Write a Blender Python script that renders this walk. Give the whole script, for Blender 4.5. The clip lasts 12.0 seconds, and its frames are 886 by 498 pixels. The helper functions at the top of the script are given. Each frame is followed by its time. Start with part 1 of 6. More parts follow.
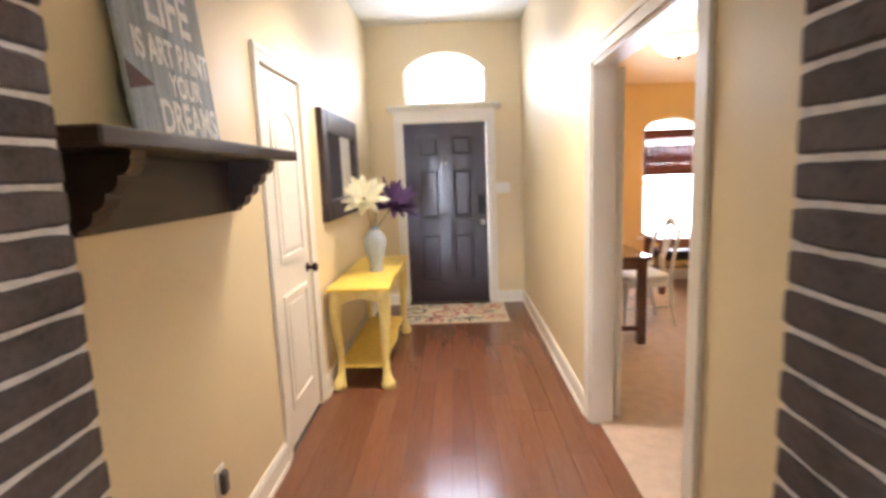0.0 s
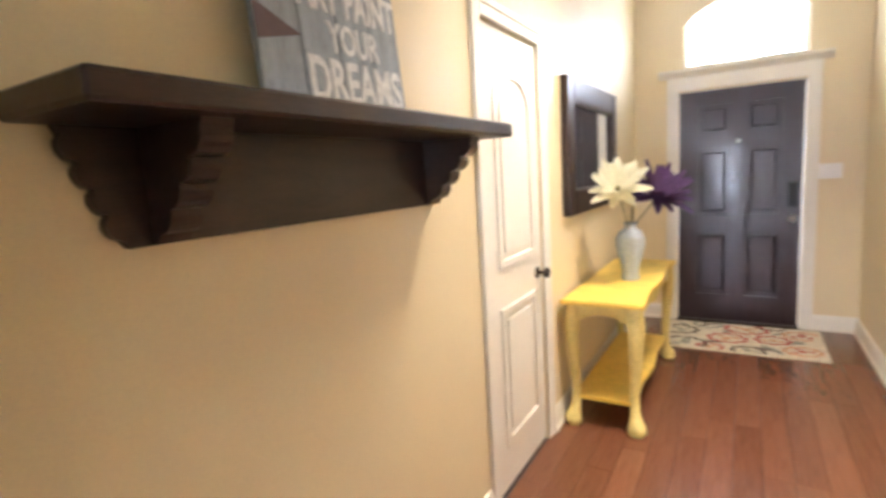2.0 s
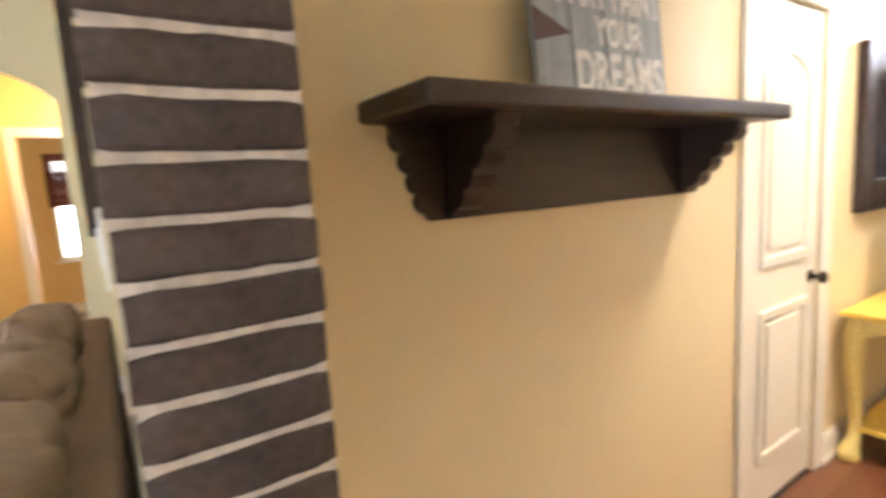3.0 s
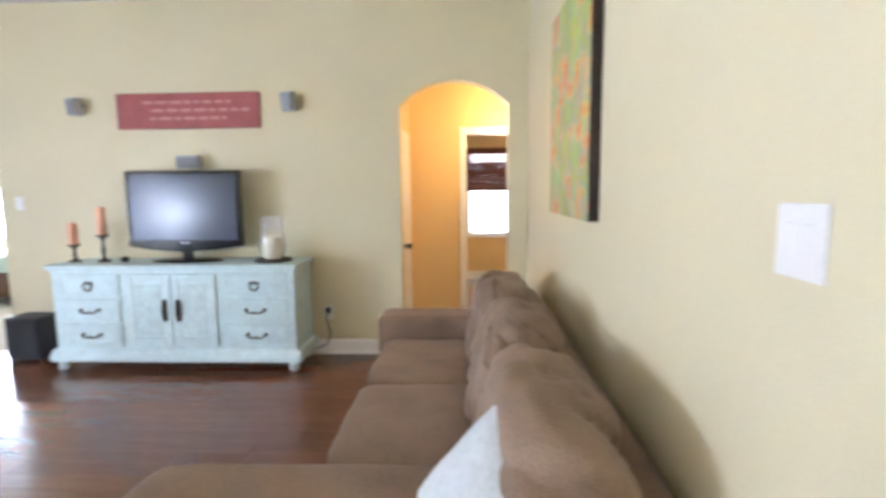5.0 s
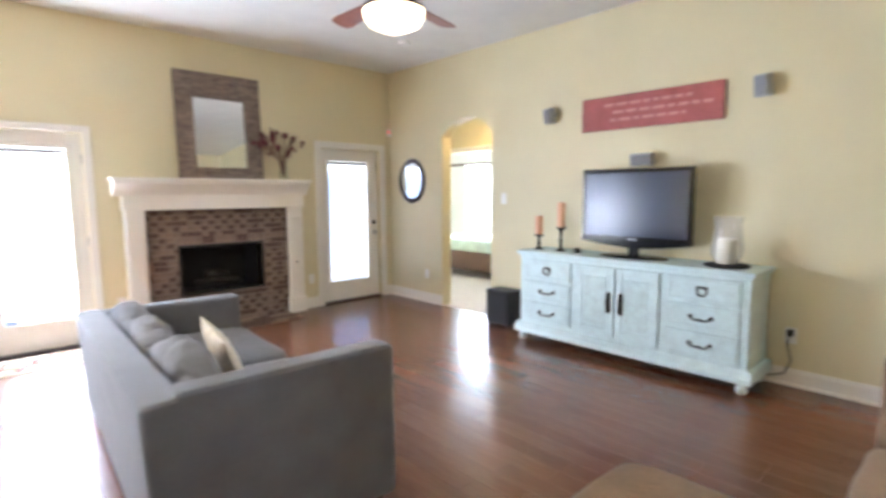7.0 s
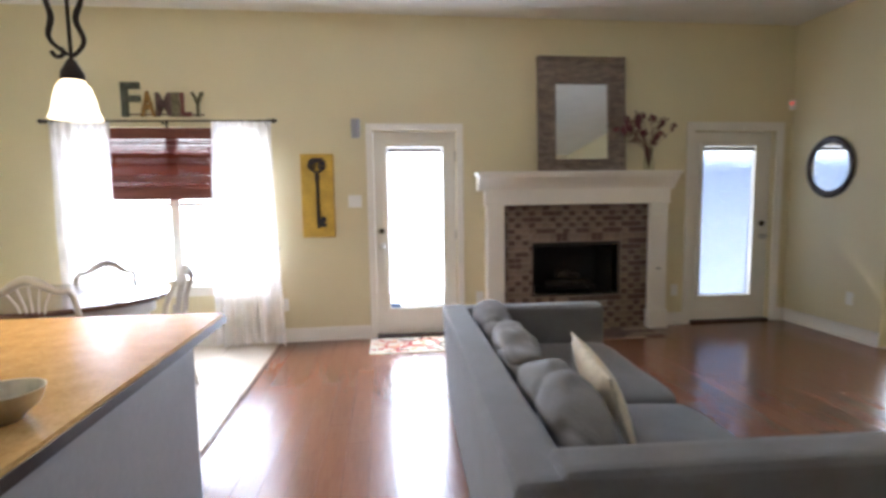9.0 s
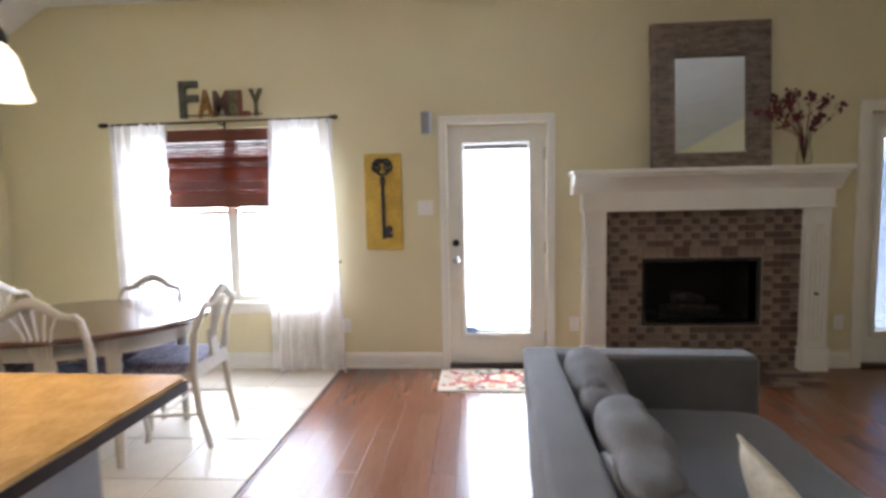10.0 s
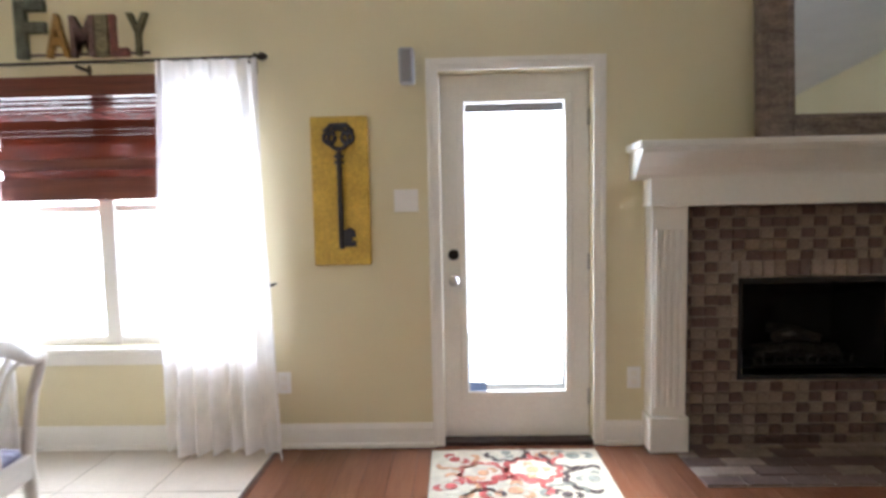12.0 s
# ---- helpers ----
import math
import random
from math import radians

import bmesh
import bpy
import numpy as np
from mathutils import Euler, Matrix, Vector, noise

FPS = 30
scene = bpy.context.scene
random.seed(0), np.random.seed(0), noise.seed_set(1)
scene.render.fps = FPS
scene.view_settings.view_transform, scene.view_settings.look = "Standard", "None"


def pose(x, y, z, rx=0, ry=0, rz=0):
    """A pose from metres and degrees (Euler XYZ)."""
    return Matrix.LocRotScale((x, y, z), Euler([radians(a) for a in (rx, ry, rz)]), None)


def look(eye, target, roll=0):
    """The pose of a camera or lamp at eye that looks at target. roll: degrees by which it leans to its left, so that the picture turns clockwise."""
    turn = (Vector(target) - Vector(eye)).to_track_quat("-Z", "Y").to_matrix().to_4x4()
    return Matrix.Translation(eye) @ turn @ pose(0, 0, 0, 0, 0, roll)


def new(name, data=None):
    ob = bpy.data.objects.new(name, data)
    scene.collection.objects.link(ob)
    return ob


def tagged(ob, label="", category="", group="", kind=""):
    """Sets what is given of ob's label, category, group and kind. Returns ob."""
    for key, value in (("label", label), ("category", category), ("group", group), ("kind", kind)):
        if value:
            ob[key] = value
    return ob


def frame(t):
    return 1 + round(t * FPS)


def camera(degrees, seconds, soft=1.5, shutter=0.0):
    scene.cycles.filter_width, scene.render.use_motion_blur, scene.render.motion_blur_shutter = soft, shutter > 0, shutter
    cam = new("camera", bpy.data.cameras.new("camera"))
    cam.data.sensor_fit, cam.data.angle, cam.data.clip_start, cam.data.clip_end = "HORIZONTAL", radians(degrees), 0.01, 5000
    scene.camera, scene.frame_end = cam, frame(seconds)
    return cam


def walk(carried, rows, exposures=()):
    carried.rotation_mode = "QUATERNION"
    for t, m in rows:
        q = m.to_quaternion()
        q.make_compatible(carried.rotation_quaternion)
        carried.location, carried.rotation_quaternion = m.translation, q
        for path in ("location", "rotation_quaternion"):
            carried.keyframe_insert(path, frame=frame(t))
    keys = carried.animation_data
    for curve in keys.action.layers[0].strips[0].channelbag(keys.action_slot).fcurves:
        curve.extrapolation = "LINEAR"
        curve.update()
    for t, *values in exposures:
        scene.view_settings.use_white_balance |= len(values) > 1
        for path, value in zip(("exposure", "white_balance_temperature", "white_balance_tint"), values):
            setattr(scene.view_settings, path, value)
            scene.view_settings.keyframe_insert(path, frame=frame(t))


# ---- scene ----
cam = camera(82.4, 12.0, soft=3.2, shutter=0.5)
PATH = [
    (0, (0.318, 0.585, 1.485), (0.26, 2.562, 1.192), -2.2),
    (0.5, (0.348, 0.909, 1.471), (0.088, 2.869, 1.168), -2.7),
    (1, (0.359, 1.148, 1.475), (-0.138, 3.062, 1.169), -2.6),
    (1.5, (0.335, 1.255, 1.472), (-0.405, 3.087, 1.164), -2.7),
    (2, (0.282, 1.265, 1.455), (-0.743, 2.958, 1.17), -3.5),
    (2.5, (0.26, 1.226, 1.451), (-1.072, 2.692, 1.175), -3.4),
    (3, (0.299, 1.14, 1.447), (-1.351, 2.238, 1.184), -3.5),
    (3.5, (0.289, 1.08, 1.466), (-1.542, 1.836, 1.189), -2.6),
    (3.7, (0.272, 1.028, 1.464), (-1.597, 1.685, 1.192), -1.7),
    (5.3, (0.182, 0.547, 1.469), (-1.78, 0.236, 1.24), -0.9),
    (5.5, (0.171, 0.518, 1.469), (-1.76, 0.051, 1.244), -1.0),
    (6, (0.133, 0.463, 1.446), (-1.663, -0.392, 1.234), -0.8),
    (6.5, (0.153, 0.387, 1.441), (-1.457, -0.781, 1.229), -0.5),
    (7, (0.18, 0.306, 1.44), (-1.174, -1.151, 1.222), -0.3),
    (7.5, (0.169, 0.203, 1.418), (-0.901, -1.471, 1.195), -0.3),
    (7.7, (0.112, 0.136, 1.396), (-0.816, -1.623, 1.181), -0.6),
    (9.3, (0.079, -0.742, 1.342), (-0.036, -2.73, 1.155), -0.9),
    (9.5, (0.057, -0.887, 1.338), (0.019, -2.879, 1.158), -1.0),
    (10, (-0.052, -1.322, 1.353), (0.079, -3.31, 1.188), -1.2),
    (10.5, (0.157, -1.672, 1.239), (0.232, -3.668, 1.141), -1.0),
    (11, (0.207, -2.059, 1.271), (0.25, -4.056, 1.161), -1.1),
    (11.5, (0.055, -2.431, 1.287), (0.173, -4.423, 1.162), -1.2),
    (12, (0.107, -2.788, 1.28), (0.154, -4.782, 1.138), -1.2),
]
walk(cam, [(t, look(*row)) for t, *row in PATH], [(0, 0.62, 6000, 17), (1, 0.68, 6000, 16), (2, 0.76, 5850, 15), (3, 0.90, 6050, 14), (3.5, 1.02, 5450, 14), (5.5, 0.78, 5550, 15), (6.5, 0.96, 5800, 15), (7.6, 0.58, 5550, 13), (9.4, -0.35, 5850, 13), (10.5, -0.50, 5850, 13), (12, -0.48, 5850, 13)])

# ---- light ----
world = bpy.data.worlds.new("sky")
scene.world = world
world.use_nodes = True
wn = world.node_tree.nodes
sky = wn.new("ShaderNodeTexSky")
sky.sky_type = "NISHITA"
sky.sun_disc = False
sky.sun_elevation = radians(46)
sky.sun_rotation = radians(152)
wn["Background"].inputs["Strength"].default_value = 0.12
world.node_tree.links.new(sky.outputs["Color"], wn["Background"].inputs["Color"])


def lamp(name, kind, m, energy, color, size=0.1, size_y=None, spread=None):
    data = bpy.data.lights.new(name, kind)
    data.energy, data.color = energy, color
    if kind == "AREA":
        data.shape, data.size, data.size_y = "RECTANGLE", size, size_y or size
        if spread:
            data.spread = radians(spread)
    elif kind == "SUN":
        data.angle = radians(0.5)
    else:
        data.shadow_soft_size = size
    ob = new(name, data)
    ob.matrix_world = m
    return ob


DAY, WARM = (0.84, 0.91, 1.0), (1.0, 0.72, 0.40)
lamp("sun", "SUN", look((0, 0, 9), (-0.47, 0.85, 8.0)), 4.0, (1.0, 0.95, 0.86))
# daylight standing in the openings
lamp("daylight_window", "AREA", look((2.02, -5.62, 1.1), (2.02, 0, 0.9)), 200, DAY, 1.6, 1.2)
lamp("daylight_back_door", "AREA", look((-0.23, -5.62, 1.07), (-0.23, 0, 0.9)), 75, DAY, 0.52, 1.55)
lamp("daylight_patio_door", "AREA", look((-3.54, -5.62, 1.07), (-3.54, 0, 0.9)), 13, DAY, 0.58, 1.55)
lamp("daylight_transom", "AREA", look((0.235, 6.5, 2.45), (0.235, 0, 1.4)), 15, DAY, 0.85, 0.45)
lamp("daylight_front_room", "AREA", look((3.08, 7.4, 1.2), (3.0, 0, 0.9)), 90, DAY, 0.7, 1.2)
lamp("daylight_bedroom", "AREA", look((-7.4, -6.3, 1.3), (-4, -4.2, 0.8)), 95, DAY, 1.3, 1.2)
lamp("daylight_far_room", "AREA", look((-8.1, 1.2, 1.1), (-4, 1.2, 0.9)), 25, DAY, 0.9, 0.8)
# lamps that are on
lamp("fan_bulb", "POINT", pose(-1.76, -2.20, 2.44), 2.5, (1.0, 0.84, 0.62), 0.12)
lamp("pendant_bulb", "POINT", pose(1.225, -2.62, 1.735), 52, (1.0, 0.68, 0.33), 0.05)
lamp("dome_bulb", "POINT", pose(2.2, 5.0, 2.37), 24, (1.0, 0.66, 0.32), 0.10)
lamp("vestibule_bulb", "POINT", pose(-4.75, 0.95, 2.10), 14, (1.0, 0.68, 0.32), 0.10)
lamp("bedroom_bulb", "POINT", pose(-4.80, -4.0, 2.35), 13, (1.0, 0.70, 0.34), 0.10)
# added fills without any fixture, brightening the hall and the kitchen side
lamp("hall_fill", "AREA", pose(0.22, 3.6, 2.98), 29, (1.0, 0.84, 0.62), 0.40, 0.40, 115)
lamp("kitchen_fill", "POINT", pose(2.4, -0.9, 2.85), 5, (1.0, 0.90, 0.76), 0.15)

# ---- materials ----
_mats = {}


def material(name, color, rough=0.5, metal=0.0, vary=0.08, scale=6.0, bump=0.02, stretch=(1, 1, 1), fine=60.0, per_object=0.0, coat=0.0, second=None, sheen=0.0):
    """A painted, woven or solid surface: two scales of noise in colour, and fine relief."""
    if name in _mats:
        return _mats[name]
    m = bpy.data.materials.new(name)
    m.use_nodes = True
    n, l = m.node_tree.nodes, m.node_tree.links
    b = n["Principled BSDF"]
    b.inputs["Roughness"].default_value, b.inputs["Metallic"].default_value = rough, metal
    b.inputs["Coat Weight"].default_value, b.inputs["Coat Roughness"].default_value = coat, 0.09
    b.inputs["Sheen Weight"].default_value = sheen
    tc, mp = n.new("ShaderNodeTexCoord"), n.new("ShaderNodeMapping")
    mp.inputs["Scale"].default_value = stretch
    l.new(tc.outputs["Object"], mp.inputs["Vector"])
    big, small = n.new("ShaderNodeTexNoise"), n.new("ShaderNodeTexNoise")
    for t, s, d in ((big, scale, 4), (small, fine, 3)):
        t.inputs["Scale"].default_value, t.inputs["Detail"].default_value = s, d
        l.new(mp.outputs["Vector"], t.inputs["Vector"])
    add = n.new("ShaderNodeMath")
    add.operation = "ADD"
    l.new(big.outputs["Fac"], add.inputs[0])
    l.new(small.outputs["Fac"], add.inputs[1])
    last = add
    if per_object:
        info, mul = n.new("ShaderNodeObjectInfo"), n.new("ShaderNodeMath")
        mul.operation, mul.inputs[1].default_value = "MULTIPLY_ADD", per_object
        l.new(info.outputs["Random"], mul.inputs[0])
        l.new(add.outputs[0], mul.inputs[2])
        last = mul
    ramp = n.new("ShaderNodeMapRange")
    ramp.inputs["From Min"].default_value = 0.7
    ramp.inputs["From Max"].default_value = 1.3 + per_object
    l.new(last.outputs[0], ramp.inputs["Value"])
    mix = n.new("ShaderNodeMix")
    mix.data_type = "RGBA"
    low = second or tuple(c * (1 - 2 * vary) for c in color)
    high = color if second else tuple(min(1, c * (1 + vary)) for c in color)
    mix.inputs["A"].default_value, mix.inputs["B"].default_value = (*low, 1), (*high, 1)
    l.new(ramp.outputs["Result"], mix.inputs["Factor"])
    l.new(mix.outputs["Result"], b.inputs["Base Color"])
    if bump:
        bp = n.new("ShaderNodeBump")
        bp.inputs["Strength"].default_value, bp.inputs["Distance"].default_value = min(1, bump * 10), 0.004
        l.new(small.outputs["Fac"], bp.inputs["Height"])
        l.new(bp.outputs["Normal"], b.inputs["Normal"])
    _mats[name] = m
    return m


def glow(name, color, strength):
    if name in _mats:
        return _mats[name]
    m = bpy.data.materials.new(name)
    m.use_nodes = True
    b = m.node_tree.nodes["Principled BSDF"]
    b.inputs["Base Color"].default_value = (*color, 1)
    b.inputs["Emission Color"].default_value = (*color, 1)
    b.inputs["Emission Strength"].default_value = strength
    _mats[name] = m
    return m


def glass(name, color=(1, 1, 1), rough=0.0):
    m = bpy.data.materials.new(name)
    m.use_nodes = True
    b = m.node_tree.nodes["Principled BSDF"]
    b.inputs["Base Color"].default_value = (*color, 1)
    b.inputs["Transmission Weight"].default_value = 1
    b.inputs["Roughness"].default_value = rough
    b.inputs["IOR"].default_value = 1.1
    return m


def sheer(name, color, through_it, spread=0.12, scale=(5, 5, 5)):
    m = bpy.data.materials.new(name)
    m.use_nodes = True
    n, l = m.node_tree.nodes, m.node_tree.links
    out = n["Material Output"]
    d, t, s, p = n.new("ShaderNodeBsdfDiffuse"), n.new("ShaderNodeBsdfTranslucent"), n.new("ShaderNodeBsdfTransparent"), n.new("ShaderNodeMixShader")
    q = n.new("ShaderNodeMixShader")
    d.inputs["Color"].default_value = t.inputs["Color"].default_value = (*color, 1)
    tex, mr = n.new("ShaderNodeTexNoise"), n.new("ShaderNodeMapRange")
    tex.inputs["Scale"].default_value, tex.inputs["Detail"].default_value = 1, 3
    tc, mp = n.new("ShaderNodeTexCoord"), n.new("ShaderNodeMapping")
    mp.inputs["Scale"].default_value = scale
    mr.inputs["From Min"].default_value, mr.inputs["From Max"].default_value = 0.3, 0.7
    l.new(tc.outputs["Object"], mp.inputs["Vector"])
    l.new(mp.outputs["Vector"], tex.inputs["Vector"])
    mr.inputs["To Min"].default_value, mr.inputs["To Max"].default_value = through_it - spread, through_it + spread
    l.new(tex.outputs["Fac"], mr.inputs["Value"])
    l.new(d.outputs[0], p.inputs[1])
    l.new(t.outputs[0], p.inputs[2])
    l.new(p.outputs[0], q.inputs[1])
    l.new(s.outputs[0], q.inputs[2])
    l.new(mr.outputs["Result"], q.inputs["Fac"])
    l.new(q.outputs[0], out.inputs["Surface"])
    n.remove(n["Principled BSDF"])
    return m


def mirror_glass(name):
    m = bpy.data.materials.new(name)
    m.use_nodes = True
    b = m.node_tree.nodes["Principled BSDF"]
    b.inputs["Base Color"].default_value = (0.88, 0.9, 0.9, 1)
    b.inputs["Metallic"].default_value, b.inputs["Roughness"].default_value = 1, 0.03
    return m


WALL = material("cream wall paint", (0.715, 0.64, 0.415), 0.55, vary=0.03, scale=1.5, bump=0.02, fine=180)
WALL_HALL = material("warm cream wall paint", (0.79, 0.67, 0.44), 0.42, vary=0.03, scale=1.5, bump=0.02, fine=180)
WALL_ORANGE = material("amber wall paint", (0.82, 0.57, 0.24), 0.55, vary=0.03, scale=1.5, bump=0.02, fine=180)
CEIL = material("white ceiling texture", (0.80, 0.79, 0.74), 0.9, vary=0.04, scale=3, bump=0.08, fine=90)
TRIM = material("white trim paint", (0.84, 0.81, 0.74), 0.35, vary=0.02, scale=4, bump=0.005)
WHITE_DOOR = material("white door paint", (0.82, 0.79, 0.72), 0.33, vary=0.03, scale=3, bump=0.005)
WOOD_FLOOR = material("reddish plank wood", (0.215, 0.088, 0.046), 0.24, vary=0.2, scale=5, bump=0.006, stretch=(9, 0.7, 1), fine=14, per_object=0.55, coat=0.22, second=(0.112, 0.041, 0.020))
SUBFLOOR = material("dark joint", (0.05, 0.028, 0.018), 0.7)
TILE = material("beige floor tile", (0.66, 0.58, 0.48), 0.28, vary=0.07, scale=5, bump=0.01, per_object=0.2)
GROUT = material("grey grout", (0.42, 0.38, 0.32), 0.9)
BEDROOM_WALL = material("pale bedroom paint", (0.74, 0.74, 0.68), 0.6, vary=0.03, scale=1.5, bump=0.02, fine=180)
PALE_CARPET = material("pale bedroom carpet", (0.78, 0.75, 0.71), 0.95, vary=0.06, scale=12, bump=0.1, fine=300)
CARPET = material("beige carpet", (0.62, 0.50, 0.42), 0.95, vary=0.1, scale=12, bump=0.1, fine=300)
BRICK_DARK = material("dark umber brick", (0.102, 0.077, 0.068), 0.85, vary=0.25, scale=9, bump=0.09, fine=70, per_object=0.3)
MORTAR = material("pale mortar", (0.76, 0.70, 0.64), 0.95, vary=0.12, scale=20, bump=0.1)
BRICK_RED = material("russet hearth brick", (0.145, 0.090, 0.070), 0.8, vary=0.25, scale=14, bump=0.08, per_object=0.35, second=(0.082, 0.052, 0.042))
BRICK_PALE = material("buff hearth brick", (0.29, 0.215, 0.165), 0.8, vary=0.2, scale=14, bump=0.08, per_object=0.35, second=(0.165, 0.118, 0.090))
MORTAR_HEARTH = material("grey hearth mortar", (0.27, 0.215, 0.175), 0.95, vary=0.12, scale=20, bump=0.08)
DARK_DOOR = material("espresso door stain", (0.034, 0.018, 0.024), 0.28, vary=0.2, scale=4, bump=0.012, stretch=(8, 8, 0.8), coat=0.2)
ESPRESSO = material("espresso wood", (0.026, 0.0115, 0.0080), 0.36, vary=0.3, scale=6, bump=0.02, stretch=(6, 0.8, 6))
YELLOW = material("worn yellow paint", (0.82, 0.58, 0.10), 0.38, vary=0.10, scale=8, bump=0.02)
YELLOW_PALE = material("pale yellow paint", (0.80, 0.66, 0.24), 0.42, vary=0.10, scale=8, bump=0.02)
GREY_CERAMIC = material("grey blue ceramic", (0.40, 0.45, 0.50), 0.22, vary=0.10, scale=10, bump=0.0)
METAL_DARK = material("oil rubbed bronze", (0.035, 0.026, 0.022), 0.4, metal=0.7)
NICKEL = material("brushed nickel", (0.55, 0.54, 0.52), 0.28, metal=1.0)
PLATE = material("white plastic", (0.86, 0.85, 0.82), 0.35, vary=0.02)
SIGN_GREY = material("weathered grey board", (0.36, 0.40, 0.45), 0.75, vary=0.25, scale=5, bump=0.05, stretch=(6, 6, 0.8), per_object=0.25)
SIGN_BROWN = material("brown patch", (0.14, 0.09, 0.085), 0.8)
LETTER_WHITE = material("chalk white lettering", (0.80, 0.80, 0.78), 0.7, vary=0.12, scale=40)
TAUPE = material("taupe microsuede", (0.25, 0.166, 0.104), 0.85, vary=0.16, scale=4, bump=0.03, fine=140, sheen=0.08)
GREY_FABRIC = material("grey woven fabric", (0.135, 0.135, 0.147), 0.92, vary=0.10, scale=6, bump=0.06, fine=260, sheen=0.2)
GREY_CUSHION = material("mottled grey cushion", (0.205, 0.205, 0.22), 0.9, vary=0.18, scale=4, bump=0.04, fine=240)
CREAM_CLOTH = material("cream cloth", (0.72, 0.66, 0.54), 0.9, vary=0.12, scale=8, bump=0.05)
FLORAL_CLOTH = material("pale floral cloth", (0.70, 0.73, 0.75), 0.9, vary=0.2, scale=10, bump=0.05, second=(0.54, 0.58, 0.58))
MINT = material("distressed mint paint", (0.68, 0.83, 0.84), 0.42, vary=0.07, scale=12, bump=0.015)
MINT_SHADE = material("distressed mint panel", (0.64, 0.79, 0.79), 0.45, vary=0.10, scale=14, bump=0.02)
BLACK_GLOSS = material("black gloss plastic", (0.010, 0.010, 0.012), 0.12, vary=0.05, bump=0)
SCREEN = material("dark screen glass", (0.030, 0.040, 0.070), 0.17, vary=0.02, bump=0)
BLACK = material("matt black", (0.014, 0.013, 0.014), 0.65)
NAVY_BLACK = material("charcoal vinyl", (0.022, 0.022, 0.032), 0.5)
CANDLE_PEACH = material("peach wax", (0.80, 0.44, 0.27), 0.5, vary=0.05)
CANDLE_CREAM = material("cream wax", (0.86, 0.78, 0.58), 0.5, vary=0.05)
RED_SIGN = material("brick red board", (0.33, 0.075, 0.065), 0.6, vary=0.15, scale=6, bump=0.02)
SIGN_INK = material("faded pink lettering", (0.52, 0.22, 0.20), 0.7)
SILVER_PLASTIC = material("silver grey plastic", (0.42, 0.42, 0.44), 0.4)
WEATHERED = material("weathered grey brown wood", (0.30, 0.235, 0.19), 0.85, vary=0.3, scale=9, bump=0.09, stretch=(1, 1, 3), second=(0.10, 0.07, 0.055))
KEY_YELLOW = material("mustard board paint", (0.62, 0.40, 0.055), 0.6, vary=0.15, scale=7, bump=0.03)
KEY_IRON = material("dark iron", (0.05, 0.047, 0.05), 0.6, metal=0.3)
SHADE_RED = material("mahogany bamboo shade", (0.17, 0.045, 0.024), 0.7, vary=0.25, scale=6, bump=0.06, stretch=(0.4, 1, 30), fine=8)
COUNTER = material("tan granite counter", (0.60, 0.38, 0.15), 0.22, vary=0.15, scale=14, bump=0.0, fine=90, second=(0.40, 0.235, 0.085))
CABINET_GREY = material("grey cabinet paint", (0.36, 0.36, 0.38), 0.5, vary=0.04)
TABLE_TOP = material("dark walnut top", (0.12, 0.060, 0.042), 0.16, vary=0.2, scale=5, bump=0.008, stretch=(0.8, 8, 1), coat=0.3)
CHAIR_WHITE = material("antique white paint", (0.56, 0.51, 0.44), 0.42, vary=0.04, scale=10, bump=0.02)
CHAIR_SEAT = material("dark patterned seat", (0.28, 0.26, 0.34), 0.9, vary=0.3, scale=16, bump=0.05, second=(0.035, 0.028, 0.06))
SHEER = sheer("white sheer curtain", (0.97, 0.95, 0.96), 0.22)
WEAVE = sheer("backlit bamboo weave", (0.13, 0.034, 0.018), 0.03, 0.03, (6, 6, 90))
WEAVE_OPEN = sheer("open bamboo weave", (0.17, 0.06, 0.05), 0.20, 0.24, (9, 9, 80))
BLIND = sheer("pale blind slat", (0.50, 0.56, 0.66), 0.02, 0.02)
PANE = glass("window pane")
MIRROR = mirror_glass("mirror glass")
OUTSIDE = glow("bright outdoors", (1.0, 1.0, 1.0), 2.6)
def lit_glass(name, color, strength, clear):
    """Frosted glass round a burning bulb: it glows and lets part of the bulb's light through."""
    m = bpy.data.materials.new(name)
    m.use_nodes = True
    n, l = m.node_tree.nodes, m.node_tree.links
    e, t, x = n.new("ShaderNodeEmission"), n.new("ShaderNodeBsdfTransparent"), n.new("ShaderNodeMixShader")
    e.inputs["Color"].default_value, e.inputs["Strength"].default_value = (*color, 1), strength
    x.inputs["Fac"].default_value = clear
    l.new(e.outputs[0], x.inputs[1])
    l.new(t.outputs[0], x.inputs[2])
    l.new(x.outputs[0], n["Material Output"].inputs["Surface"])
    n.remove(n["Principled BSDF"])
    return m


BELL_GLASS = lit_glass("lit bell glass", (1.0, 0.82, 0.55), 4.0, 0.35)
BULB_GLASS = glow("lit frosted glass", (1.0, 0.80, 0.50), 2.4)
FLOWER_CREAM = material("cream petals", (0.93, 0.90, 0.72), 0.7, vary=0.08)
FLOWER_PURPLE = material("plum petals", (0.13, 0.06, 0.17), 0.7, vary=0.2)
DRIED_RED = material("dried dark red buds", (0.16, 0.035, 0.045), 0.8, vary=0.3)
STEM = material("dry stem", (0.22, 0.19, 0.08), 0.8)
FAN_WOOD = material("cherry fan blade", (0.24, 0.07, 0.035), 0.35, vary=0.2, scale=5)


